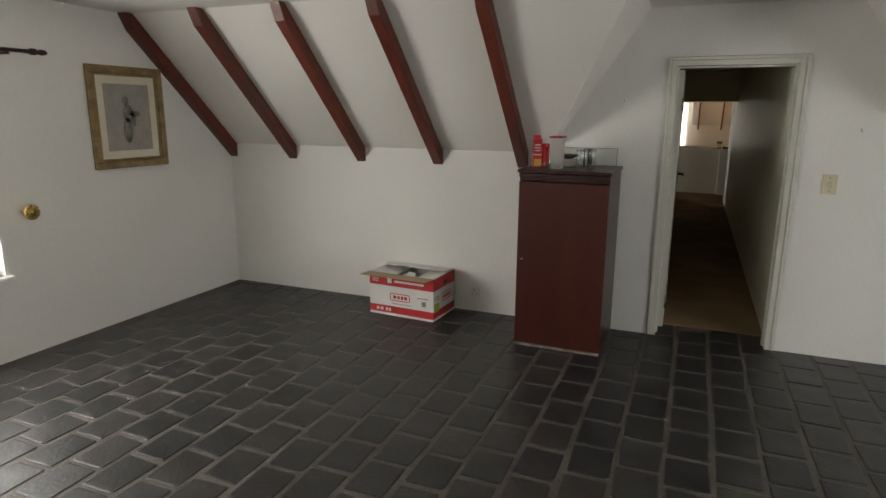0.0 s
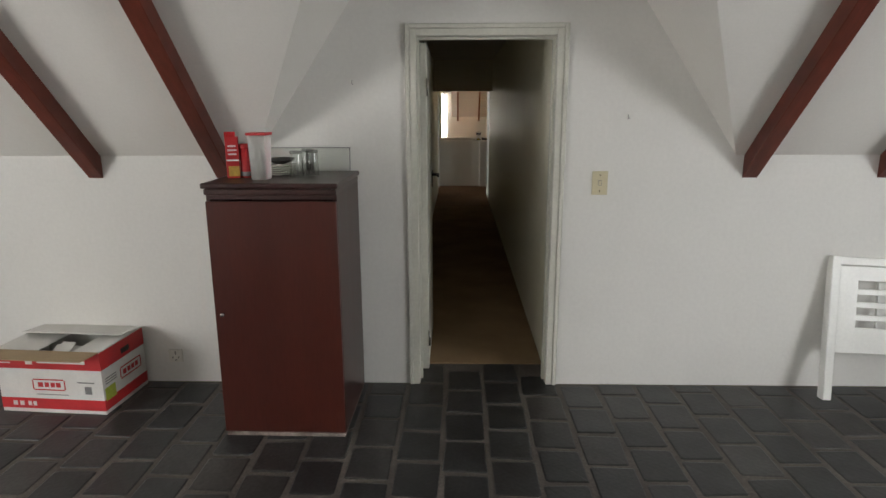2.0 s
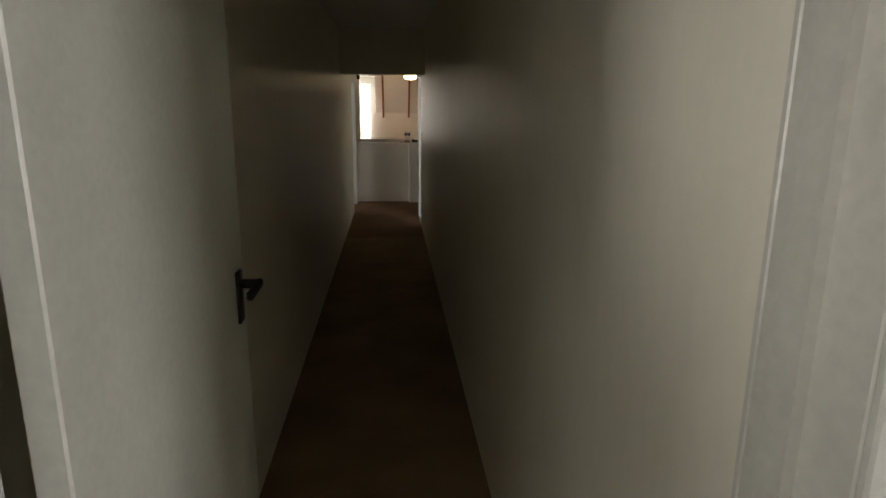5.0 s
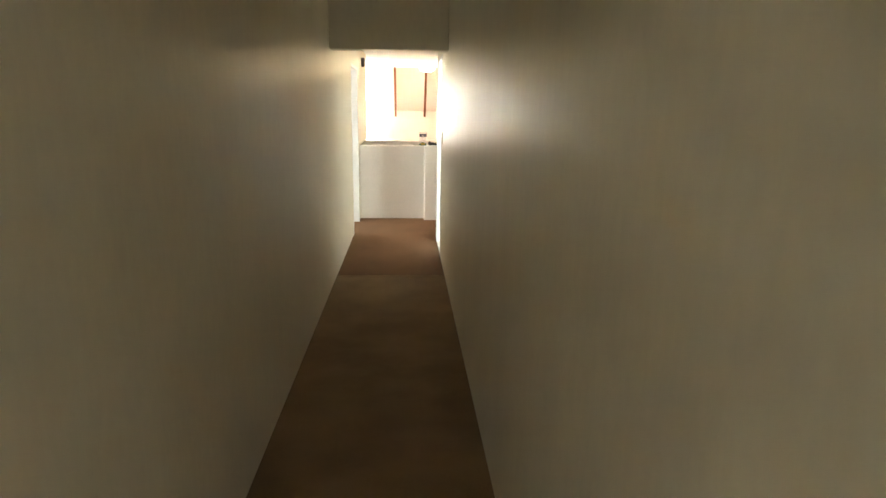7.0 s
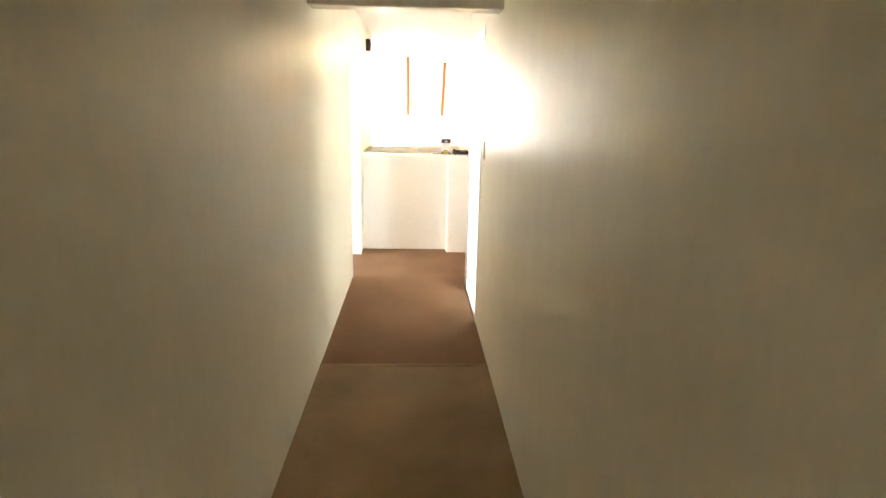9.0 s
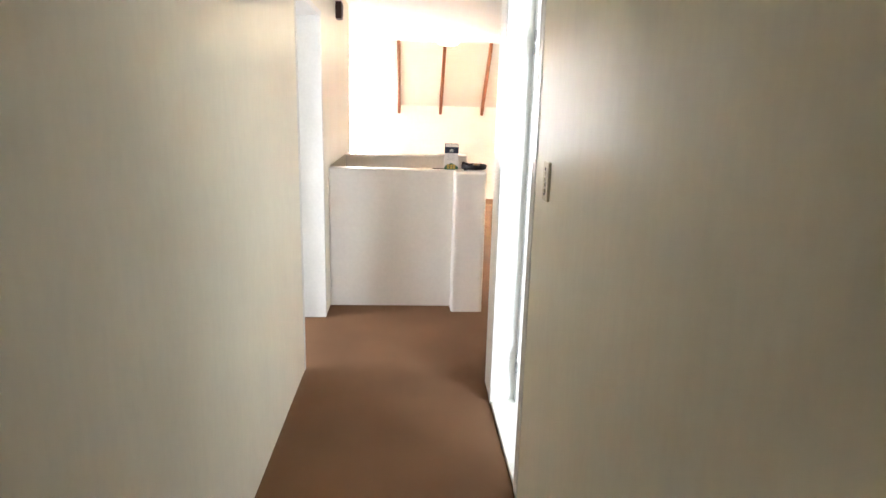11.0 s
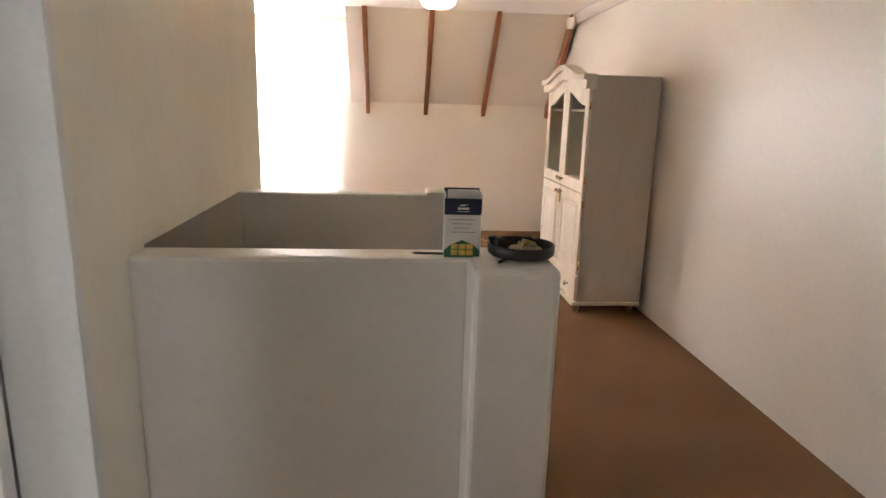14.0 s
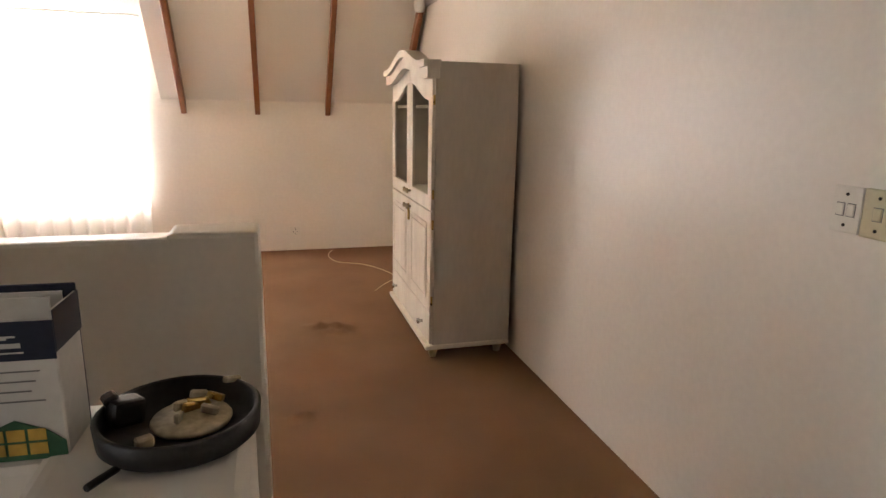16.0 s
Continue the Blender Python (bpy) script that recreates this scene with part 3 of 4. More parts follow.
lathe(bm, [(0, 0.09), (0.03, 0.088), (0.055, 0.098), (0.05, 0.108), (0.03, 0.112), (0.018, 0.122), (0, 0.126)], 24, pose(0, 0, 0, 0, 90))
for i in range(10):
    a = i * math.pi / 5
    lathe(bm, [(0, 0.1), (0.013, 0.103), (0.01, 0.113), (0, 0.116)], 8, pose(0, 0.042 * math.cos(a), 0.042 * math.sin(a)) @ pose(0, 0, 0, 0, 90))
part("rosette", bm, M_BRASS, tb)

# ---- framed drawing ----
pw, ph = 0.70, 0.79
pic = thing("picture_frame", pose(XL, -1.17, 1.65, 0, 0, 90), "gilt framed grey drawing with a cream mount on the wall", "picture")
for name, mat, a0, a1, t in (("frame", M_GILT, 0.0, 0.055, 0.035), ("frame_lip", M_GILT, 0.055, 0.075, 0.024), ("mount", M_MOUNT, 0.075, 0.135, 0.014)):
    bm = B()
    hw, hh = pw / 2, ph / 2
    for x0, x1, z0, z1 in ((-hw + a0, hw - a0, hh - a1, hh - a0), (-hw + a0, hw - a0, -hh + a0, -hh + a1), (-hw + a0, -hw + a1, -hh + a1, hh - a1), (hw - a1, hw - a0, -hh + a1, hh - a1)):
        block(bm, x0, x1, -t, 0, z0, z1, 0.005 if t > 0.02 else 0)
    part(name, bm, mat, pic)
part("drawing", block(B(), -pw / 2 + 0.13, pw / 2 - 0.13, -0.01, 0, -ph / 2 + 0.13, ph / 2 - 0.13), M_PAPER, pic, "pale grey pencil drawing")
for x, z, a, b in ((-0.02, 0.13, 0.03, 0.038), (0.0, 0.03, 0.05, 0.07), (-0.015, -0.1, 0.045, 0.1), (0.06, 0.03, 0.055, 0.02), (0.05, -0.02, 0.02, 0.05)):
    bm = lathe(B(), [(0, 0), (1, 0), (1, 0.0012), (0, 0.0012)], 20)
    bmesh.ops.transform(bm, matrix=pose(x, -0.0105, z, 90, 0, 0) @ Matrix.Diagonal((a, b, 1, 1)), verts=bm.verts)
    part("pencil_shading", bm, M_PENCIL, pic)

# ---- mahogany cabinet ----
cab = thing("cabinet", pose(-0.597, -0.345, 0, 0, 0, -0.6), "dark mahogany single-door cabinet against the white wall", "cabinet")
w, dp = 0.315, 0.30
part("side_panel", block(B(), -w, -w + 0.018, -dp + 0.02, dp, 0.02, 1.24, 0.001), M_MAHOG_D, cab)
part("side_panel", block(B(), w - 0.018, w, -dp + 0.02, dp, 0.02, 1.24, 0.001), M_MAHOG_D, cab)
part("back_panel", block(B(), -w + 0.018, w - 0.018, dp - 0.01, dp, 0.02, 1.24), M_MAHOG_D, cab)
part("bottom_panel", block(B(), -w + 0.018, w - 0.018, -dp + 0.02, dp - 0.01, 0.03, 0.05), M_MAHOG_D, cab)
part("upper_rail", block(B(), -w, w, -dp + 0.02, dp, 1.24, 1.262), M_MAHOG_D, cab)
part("plinth", block(B(), -w + 0.005, w - 0.005, -dp + 0.005, dp - 0.01, 0.0, 0.02, 0.002), M_PLINTH, cab, "pale worn plinth edge")
part("frieze", block(B(), -w - 0.002, w + 0.002, -dp - 0.006, dp, 1.262, 1.292, 0.008, 2), M_MAHOG_D, cab)
part("top", block(B(), -w - 0.012, w + 0.012, -dp - 0.016, dp, 1.294, 1.32, 0.009, 3), M_MAHOG_D, cab, "dark moulded top")
cd = part("door", block(B(), -w + 0.001, w - 0.001, -dp, -dp + 0.018, 0.026, 1.232, 0.002), M_MAHOG, cab, "red-brown mahogany door")
part("knob", lathe(B(), [(0, 0), (0.006, 0), (0.005, 0.012), (0.011, 0.018), (0.011, 0.024), (0.006, 0.028), (0, 0.029)], 14, pose(-w + 0.045, -dp, 0.67, 90)), M_CHROME, cd, "small chrome knob")

# ---- things on the cabinet ----
T = 1.3205
ct = thing("red_carton", pose(-0.845, -0.42, T, 0, 0, 18), "open red food carton with printed picture on the cabinet", "carton")
part("box", block(B(), -0.032, 0.032, -0.026, 0.026, 0, 0.205, 0.002), M_RED, ct)
part("flap", block(B(), -0.032, 0.02, 0, 0.002, 0, 0.028, m=pose(0, -0.026, 0.204, 20)), M_RED, ct)
for z, ww in ((0.16, 0.02), (0.14, 0.022), (0.12, 0.02), (0.09, 0.03)):
    part("print_bar", block(B(), -ww, ww, -0.0272, -0.0262, z - 0.004, z + 0.004), M_CARDW, ct)
part("print_picture", block(B(), -0.022, 0.03, -0.0272, -0.0262, 0.01, 0.06), M_YELLOW, ct, "yellow printed food picture")
c2 = thing("red_canister", pose(-0.788, -0.40, T), "small red printed tin with a lid on the cabinet", "tin")
part("tin_body", lathe(B(), [(0, 0), (0.026, 0), (0.027, 0.003), (0.027, 0.148), (0, 0.148)], 24), M_RED, c2)
part("lid", lathe(B(), [(0.0275, 0.1485), (0.0285, 0.15), (0.0285, 0.164), (0.024, 0.17), (0, 0.171)], 24), M_RED, c2)
part("print_band", lathe(B(), [(0.0272, 0.008), (0.0276, 0.009), (0.0276, 0.03), (0.0272, 0.031)], 24), M_GREYINK, c2)
jar = thing("plastic_container", pose(-0.682, -0.49, T, 0, 0, -4), "tall frosted plastic container with a red lid", "container")
bm = block(B(), -0.046, 0.046, -0.044, 0.044, 0, 0.218, 0.011, 3)
for v in bm.verts:
    k = 0.84 + 0.16 * v.co.z / 0.218
    v.co.x, v.co.y = v.co.x * k, v.co.y * k
part("jar_body", bm, M_FROST, jar, "cloudy translucent plastic")
part("lid", block(B(), -0.051, 0.051, -0.049, 0.049, 0.215, 0.229, 0.006, 2), M_RED, jar, "red snap lid")
pl = thing("plate_stack", pose(-0.650, -0.28, T), "stack of white plates with a dark bowl on top", "plates")
for i in range(5):
    part("plate", lathe(B(), [(0, 0), (0.045, 0), (0.088, 0.010), (0.088, 0.0125), (0.045, 0.004), (0, 0.004)], 32, pose(0, 0, i * 0.011)), M_OPAL, pl)
part("bowl", lathe(B(), [(0, 0), (0.03, 0), (0.075, 0.022), (0.073, 0.024), (0.03, 0.004), (0, 0.004)], 32, pose(0.008, 0, 0.060, 4)), M_BLACK, pl, "dark glazed shallow bowl")


def tumbler(x, y, h, r):
    ob = thing("drinking_glass", pose(x, y, T), "clear drinking glass turned upside down on the cabinet", "glass", "glasses on the cabinet")
    part("glass_wall", lathe(B(), [(r * 0.86, h - 0.014), (r * 0.9, h * 0.6), (r, 0.0005), (r - 0.002, 0.0005), (r * 0.9 - 0.002, h * 0.6), (r * 0.86 - 0.002, h - 0.014)], 28), M_TUMBLER, ob)
    part("glass_base", lathe(B(), [(0, h - 0.014), (r * 0.86, h - 0.0135), (r * 0.86, h - 0.003), (r * 0.8, h), (0, h - 0.002)], 28), M_TUMBLER_BASE, ob, "thick glass base")
    return ob


for x, y, h, r in ((-0.535, -0.38, 0.132, 0.037), (-0.50, -0.28, 0.135, 0.035), (-0.462, -0.34, 0.134, 0.036)):
    tumbler(x, y, h, r)
gs = thing("glass_shelf_panel", pose(-0.60, -0.055, T, -8), "clear glass panel with dark edge leaning on the wall", "glass panel")
part("sheet", block(B(), -0.28, 0.28, -0.003, 0.003, 0, 0.125), M_GLASS, gs)
bm = B()
block(bm, -0.28, 0.28, -0.0045, 0.0045, 0.125, 0.129), block(bm, 0.28, 0.284, -0.0045, 0.0045, 0, 0.129), block(bm, -0.284, -0.28, -0.0045, 0.0045, 0, 0.129)
part("edge", bm, M_GREYINK, gs, "thin dark edging")

# ---- cardboard box ----
cb = thing("cardboard_box", pose(-1.958, -0.21, 0, 0, 0, -4), "open white and red printed appliance carton on the slate floor", "box")
a, d, h = 0.308, 0.205, 0.368
bm = B()
t = 0.005
block(bm, -a, a, -d, -d + t, 0, h), block(bm, -a, a, d - t, d, 0, h), block(bm, -a, -a + t, -d + t, d - t, 0, h), block(bm, a - t, a, -d + t, d - t, 0, h)
block(bm, -a + t, a - t, -d + t, d - t, 0, t)
part("carton_body", bm, M_CARDW, cb)
for z0, z1 in ((0.022, 0.085), (0.262, 0.365)):
    bm = B()
    block(bm, -a - 0.001, a + 0.001, -d - 0.001, -d, z0, z1), block(bm, a, a + 0.001, -d, d, z0, z1)
    part("print_band", bm, M_RED, cb, "red printed band")
bm = B()
for x0, x1, z0, z1 in ((-0.10, 0.08, 0.135, 0.142), (-0.10, 0.08, 0.196, 0.203), (-0.107, -0.1, 0.142, 0.196), (0.08, 0.087, 0.142, 0.196),
                       (-0.075, -0.045, 0.155, 0.183), (-0.035, -0.01, 0.155, 0.183), (0.0, 0.025, 0.155, 0.183), (0.032, 0.06, 0.155, 0.183)):
    block(bm, x0, x1, -d - 0.0012, -d - 0.0002, z0, z1)
part("printed_badge", bm, M_RED, cb, "red outlined badge with blurred marks")
bm = B()
for x0, x1, z0, z1 in ((0.16, 0.26, 0.185, 0.192), (0.20, 0.24, 0.12, 0.165), (-0.09, 0.1, 0.108, 0.113)):
    part("printed_mark", block(B(), x0, x1, -d - 0.0012, -d - 0.0002, z0, z1), M_GREYINK, cb)
bm = B()
for y0, y1, z0, z1 in ((-0.04, 0.15, 0.140, 0.147), (-0.04, 0.15, 0.205, 0.212), (-0.047, -0.04, 0.147, 0.205), (0.15, 0.157, 0.147, 0.205),
                       (-0.02, 0.01, 0.16, 0.19), (0.022, 0.05, 0.16, 0.19), (0.06, 0.088, 0.16, 0.19), (0.098, 0.125, 0.16, 0.19)):
    block(bm, a, a + 0.0012, y0, y1, z0, z1)
part("printed_badge", bm, M_RED, cb)
part("sticker", block(B(), a, a + 0.0014, -0.19, -0.10, 0.075, 0.15), M_LIME, cb, "lime green sticker")
for z in (0.17, 0.185, 0.20):
    part("printed_mark", block(B(), a, a + 0.0012, -0.18, -0.08, z, z + 0.006), M_GREYINK, cb)
bm = B()
for x0, x1 in ((-0.24, -0.215), (-0.2, -0.175), (-0.15, -0.13), (-0.12, -0.10)):
    part("printed_mark", block(B(), x0, x1, -d - 0.002, -d - 0.001, 0.04, 0.066), M_CARDW, cb)
for x0, x1, z0, z1 in ((-0.28, -0.22, 0.292, 0.298), (-0.28, -0.22, 0.310, 0.316), (-0.28, -0.22, 0.328, 0.334), (-0.13, -0.09, 0.288, 0.338), (-0.06, 0.22, 0.298, 0.316)):
    part("printed_mark", block(B(), x0, x1, -d - 0.002, -d - 0.001, z0, z1), M_CARDW, cb)
part("hand_hole", block(B(), a - 0.001, a + 0.0015, -0.02, 0.06, 0.285, 0.318), M_BLACK, cb)
part("flap", block(B(), -a, a, -0.15, 0, 0, 0.004, m=pose(0, -d, h, -3)), M_CARD, cb, "brown inside of the open front flap")
part("flap", block(B(), -a, a, -0.2, 0, 0, 0.004, m=pose(0, d, h, -6)), M_CARDW, cb, "white back flap folded in")
part("flap", block(B(), 0, 0.2, -d + 0.01, d - 0.01, 0, 0.004, m=pose(-a, 0, h, 0, 10)), M_CARDW, cb)
part("flap", block(B(), -0.19, 0, -d + 0.01, d - 0.01, 0, 0.004, m=pose(a, 0, h, 0, -7)), M_CARDW, cb)
bm = B()
block(bm, -0.07, 0.07, -0.05, 0.06, 0, 0.03, 0.008, 2, pose(0.0, -0.05, 0.285, 8, 12, 20))
block(bm, -0.03, 0.04, -0.1, 0.02, 0, 0.004, 0, 1, pose(0.02, -0.06, 0.35, 14, 8, 12))
part("packing", bm, M_CARDW, cb, "crumpled white packing")


# ---- sockets and switches ----
def plate(name, m, w, h, mat, label, rockers, category="switch", slots=False):
    """Wall plate in the local xz plane facing -y."""
    d = thing(name, m, label, category)
    part("plate", block(B(), -w / 2, w / 2, -0.009, 0, -h / 2, h / 2, 0.003, 2), mat, d)
    for x, z, a, b in rockers:
        part("socket_hole" if slots else "rocker", block(B(), x - a, x + a, -0.013 if not slots else -0.0095, -0.006, z - b, z + b, 0.0015), M_BLACK if slots else mat, d)
        if not slots:
            bm = B()
            block(bm, x - a - 0.002, x + a + 0.002, -0.0094, -0.006, z - b - 0.002, z + b + 0.002)
            part("rocker_gap", bm, M_GREYINK, d)
    for z in (-h * 0.33, h * 0.33):
        part("screw", lathe(B(), [(0, 0), (0.004, 0), (0.004, 0.011), (0, 0.011)], 8, pose(0, 0, z, 90)), M_DARKMETAL, d)
    return d


plate("light_switch", pose(1.098, 0, 1.243), 0.088, 0.135, M_PLATE, "cream plastic light switch plate beside the door", [(0, 0, 0.008, 0.013)])
plate("wall_socket", pose(-1.455, 0, 0.172), 0.085, 0.08, M_PLATEW, "white plastic wall socket above the slate floor", [(-0.018, -0.01, 0.004, 0.006), (0.018, -0.01, 0.004, 0.006), (0, 0.014, 0.004, 0.006)], "socket", True)
plate("light_switch", pose(CR, 7.425, 1.20, 0, 0, -90), 0.066, 0.115, M_PLATE, "cream plastic switch plate with four rockers", [(0, -0.026, 0.008, 0.005), (0, -0.009, 0.008, 0.005), (0, 0.009, 0.008, 0.005), (0, 0.026, 0.008, 0.005)])
plate("light_switch", pose(XE, 10.262, 1.142, 0, 0, -90), 0.075, 0.11, M_PLATEW, "white plastic double light switch", [(-0.014, 0, 0.009, 0.014), (0.014, 0, 0.009, 0.014)])
plate("light_switch", pose(XE, 10.182, 1.142, 0, 0, -90), 0.078, 0.112, M_PLATE, "cream plastic light switch plate", [(0, 0, 0.01, 0.014)])
plate("wall_socket", pose(1.20, YF, 0.19), 0.09, 0.08, M_PLATEW, "white plastic wall socket above the carpet", [(-0.018, -0.01, 0.004, 0.006), (0.018, -0.01, 0.004, 0.006), (0, 0.014, 0.004, 0.006)], "socket", True)

for x, z in ((-0.30, 1.80), (1.235, 1.61)):
    hk = thing("wall_hook", pose(x, 0, z), "tiny bent metal picture hook in the white wall", "hook", "picture hooks")
    part("wire", tube(B(), [(0, 0, 0.012), (0, -0.008, 0.01), (0, -0.008, -0.006), (0.004, -0.012, -0.01), (0.006, -0.014, -0.004)], 0.0025, 6), M_CHROME, hk)

# ---- white slatted bed end ----
bd = thing("slatted_bed_end", pose(2.405, -0.17, 0.0, -11, 3), "white painted slatted bed end leaning on the wall", "bed end")
part("leg", block(B(), 0, 0.05, -0.03, 0.03, 0, 0.84, 0.004), M_TRIM, bd)
part("leg", block(B(), 0.97, 1.02, -0.03, 0.03, 0, 0.84, 0.004), M_TRIM, bd)
part("top_rail", block(B(), 0.05, 0.97, -0.022, 0.022, 0.79, 0.838, 0.004), M_TRIM, bd)
for z0, z1 in ((0.70, 0.786), (0.62, 0.655), (0.545, 0.58), (0.47, 0.505), (0.28, 0.43)):
    part("slat", block(B(), 0.051, 0.969, -0.018, 0.004, z0, z1, 0.003), M_TRIM, bd)
for x0, x1 in ((0.051, 0.16), (0.86, 0.969)):
    part("stile", block(B(), x0, x1, -0.0195, 0.006, 0.28, 0.786, 0.002), M_TRIM, bd)
for x in (0.30, 0.55):
    part("back_batten", block(B(), x, x + 0.012, 0.012, 0.03, 0.29, 0.78), M_TRIM, bd)

# ---- lamps ----
cl = thing("corridor_ceiling_lamp", pose(0.39, 2.85, 2.42), "unlit round ceiling lamp", "lamp")
part("base", lathe(B(), [(0, 0), (0.1, 0), (0.1, -0.02), (0, -0.02)], 24), M_DARKMETAL, cl)
part("shade", lathe(B(), [(0.088, -0.02), (0.09, -0.04), (0.06, -0.07), (0, -0.08)], 24), M_OPAL, cl)
ll = thing("ceiling_lamp", pose(0.90, 13.45, LZ), "round lit opal glass ceiling lamp", "lamp")
part("base", lathe(B(), [(0, 0), (0.12, 0), (0.13, -0.012), (0.12, -0.03), (0, -0.03)], 32), M_TRIM, ll)
part("shade", lathe(B(), [(0.125, -0.028), (0.14, -0.05), (0.135, -0.085), (0.09, -0.115), (0, -0.122)], 32), M_LAMP, ll, "glowing warm opal shade")
ch = thing("door_chime", pose(CL, 10.43, 2.07, 0, 0, 90), "small brown wall chime box", "chime")
part("case", block(B(), -0.05, 0.05, -0.045, 0, -0.06, 0.06, 0.006, 2), M_MAHOG_D, ch)
part("grille", block(B(), -0.035, 0.035, -0.048, -0.044, -0.04, 0.04), M_BLACK, ch)
se = thing("motion_sensor", pose(2.2, 14.2, 2.16, 0, 0, 45), "small white alarm sensor in the ceiling corner", "sensor")
part("case", lathe(B(), [(0, -0.05), (0.035, -0.045), (0.045, 0), (0.04, 0.045), (0, 0.055)], 18), M_TRIM, se)
part("mount_arm", tube(B(), [(0.02, 0, 0.03), (0.07, 0, 0.085)], 0.012), M_TRIM, se)

# ---- things on the low wall ----
fb = thing("brochure_holder", pose(0.730, 9.872, 0.9815, 0, 0, -3), "navy and white printed brochure box on the low wall", "brochure box")
part("back", block(B(), -0.047, 0.047, 0.034, 0.037, 0, 0.174, 0.001), M_NAVY, fb)
part("front", block(B(), -0.047, 0.047, -0.037, -0.034, 0, 0.155, 0.001), M_CARDW, fb)
part("side", block(B(), -0.047, -0.044, -0.034, 0.034, 0, 0.165, 0.001), M_CARDW, fb)
part("side", block(B(), 0.044, 0.047, -0.034, 0.034, 0, 0.165, 0.001), M_CARDW, fb)
part("base", block(B(), -0.044, 0.044, -0.034, 0.034, 0, 0.003), M_CARDW, fb)
bm = B()
block(bm, -0.0475, 0.0475, -0.0382, -0.0372, 0.113, 0.155), block(bm, 0.0472, 0.0482, -0.037, 0.037, 0.12, 0.165)
part("navy_band", bm, M_NAVY, fb)
part("leaflet", block(B(), -0.04, 0.04, -0.02, -0.017, 0.01, 0.174), M_CARDW, fb, "white folded leaflet")
part("leaflet", block(B(), -0.038, 0.042, 0.008, 0.011, 0.01, 0.172), M_CARDW, fb)
bm = B()
for x0, x1, z0, z1 in ((-0.014, 0.016, 0.127, 0.132), (-0.016, 0.018, 0.121, 0.1225), (-0.01, 0.004, 0.136, 0.138), (-0.004, 0.012, 0.138, 0.140)):
    block(bm, x0, x1, -0.0388, -0.0382, z0, z1)
part("printed_badge", bm, M_CARDW, fb)
bm = B()
for i, (x0, x1) in enumerate(((-0.035, 0.03), (-0.028, 0.025), (-0.024, 0.02), (-0.03, 0.032))):
    z = 0.1 - i * 0.011
    block(bm, x0, x1, -0.0378, -0.0371, z, z + 0.0015)
part("printed_lines", bm, M_GREYINK, fb)
bm = B()
prism(bm, [(-0.0465, 0.001), (0.0465, 0.001), (0.0465, 0.02), (0.03, 0.034), (0.0, 0.047), (-0.03, 0.034), (-0.0465, 0.02)], "y", -0.0382, -0.0372)
part("printed_roof", bm, M_GREEN, fb, "dark green printed house")
for x in (-0.02, 0.0, 0.02):
    for z in (0.014, 0.03):
        part("printed_window", block(B(), x - 0.0085, x + 0.0085, -0.039, -0.0383, z - 0.0065, z + 0.0065), M_YELLOW, fb)
pn = thing("pencil", pose(0.61, 9.868, 0.9845, 0, 0, -4), "thin brown pencil lying on the low wall", "pencil")
part("shaft", tube(B(), [(0, 0, 0.001), (0.085, 0, 0.001)], 0.0035, 6), M_MAHOG_D, pn)
part("tip", lathe(B(), [(0.0035, 0), (0, 0.012)], 6, pose(0, 0, 0.001, 0, -90)), M_BLACK, pn)

dk = thing("broken_lamp_base", pose(0.886, 9.843, 0.987, 0, 0, 8), "dusty black round lamp base with a cream disc inside", "lamp base")
part("tray", lathe(B(), [(0, 0.004), (0.082, 0.004), (0.086, 0.008), (0.088, 0.032), (0.085, 0.034), (0.081, 0.032), (0.079, 0.01), (0, 0.010)], 48), M_BLACK, dk)
part("disc", lathe(B(), [(0, 0.014), (0.042, 0.014), (0.044, 0.018), (0.042, 0.021), (0.02, 0.022), (0, 0.023)], 36, pose(0.012, 0.0, 0)), M_CREAM, dk, "dusty cream plastic disc")
bm = B()
block(bm, -0.012, 0.012, -0.004, 0.004, 0, 0.010, 0.002, 1, pose(0.012, 0.01, 0.022, 0, 12, 35))
block(bm, -0.014, 0.014, -0.003, 0.003, 0, 0.012, 0.002, 1, pose(0.022, 0.016, 0.024, 20, -10, -30))
block(bm, -0.004, 0.004, -0.02, 0.0, 0, 0.008, 0.001, 1, pose(0.03, 0.03, 0.026, 10, 20, 60))
part("bracket", bm, M_BRASS, dk, "bent brass-coloured bracket")
bm = B()
block(bm, -0.018, 0.018, -0.014, 0.014, 0, 0.03, 0.006, 2, pose(-0.058, 0.022, 0.014, 0, 8, 30))
block(bm, -0.008, 0.008, -0.01, 0.01, 0, 0.02, 0.003, 1, pose(-0.066, 0.03, 0.03, 0, -20, 20))
part("connector", bm, M_BLACK, dk, "black moulded connector")
part("clip", block(B(), -0.009, 0.009, -0.006, 0.006, 0, 0.012, 0.002, 1, pose(-0.036, -0.035, 0.011, 0, 0, 20)), M_CREAM, dk)
part("clip", block(B(), -0.012, 0.012, -0.004, 0.004, 0, 0.008, 0.002, 1, pose(0.06, 0.052, 0.031, 0, 14, 30)), M_CREAM, dk)
for x, y, z, rz in ((0.0, 0.012, 0.024, 50), (0.03, -0.006, 0.023, -20), (0.02, 0.03, 0.026, 10), (-0.002, -0.014, 0.022, 80)):
    part("clip", block(B(), -0.010, 0.010, -0.0035, 0.0035, 0, 0.011, 0.002, 1, pose(x, y, z, 0, 14, rz)), M_CREAM, dk)
part("wire_tail", tube(B(), [(-0.06, -0.058, 0.006), (-0.08, -0.075, 0.004), (-0.086, -0.082, 0.004)], 0.004, 6), M_BLACK, dk)

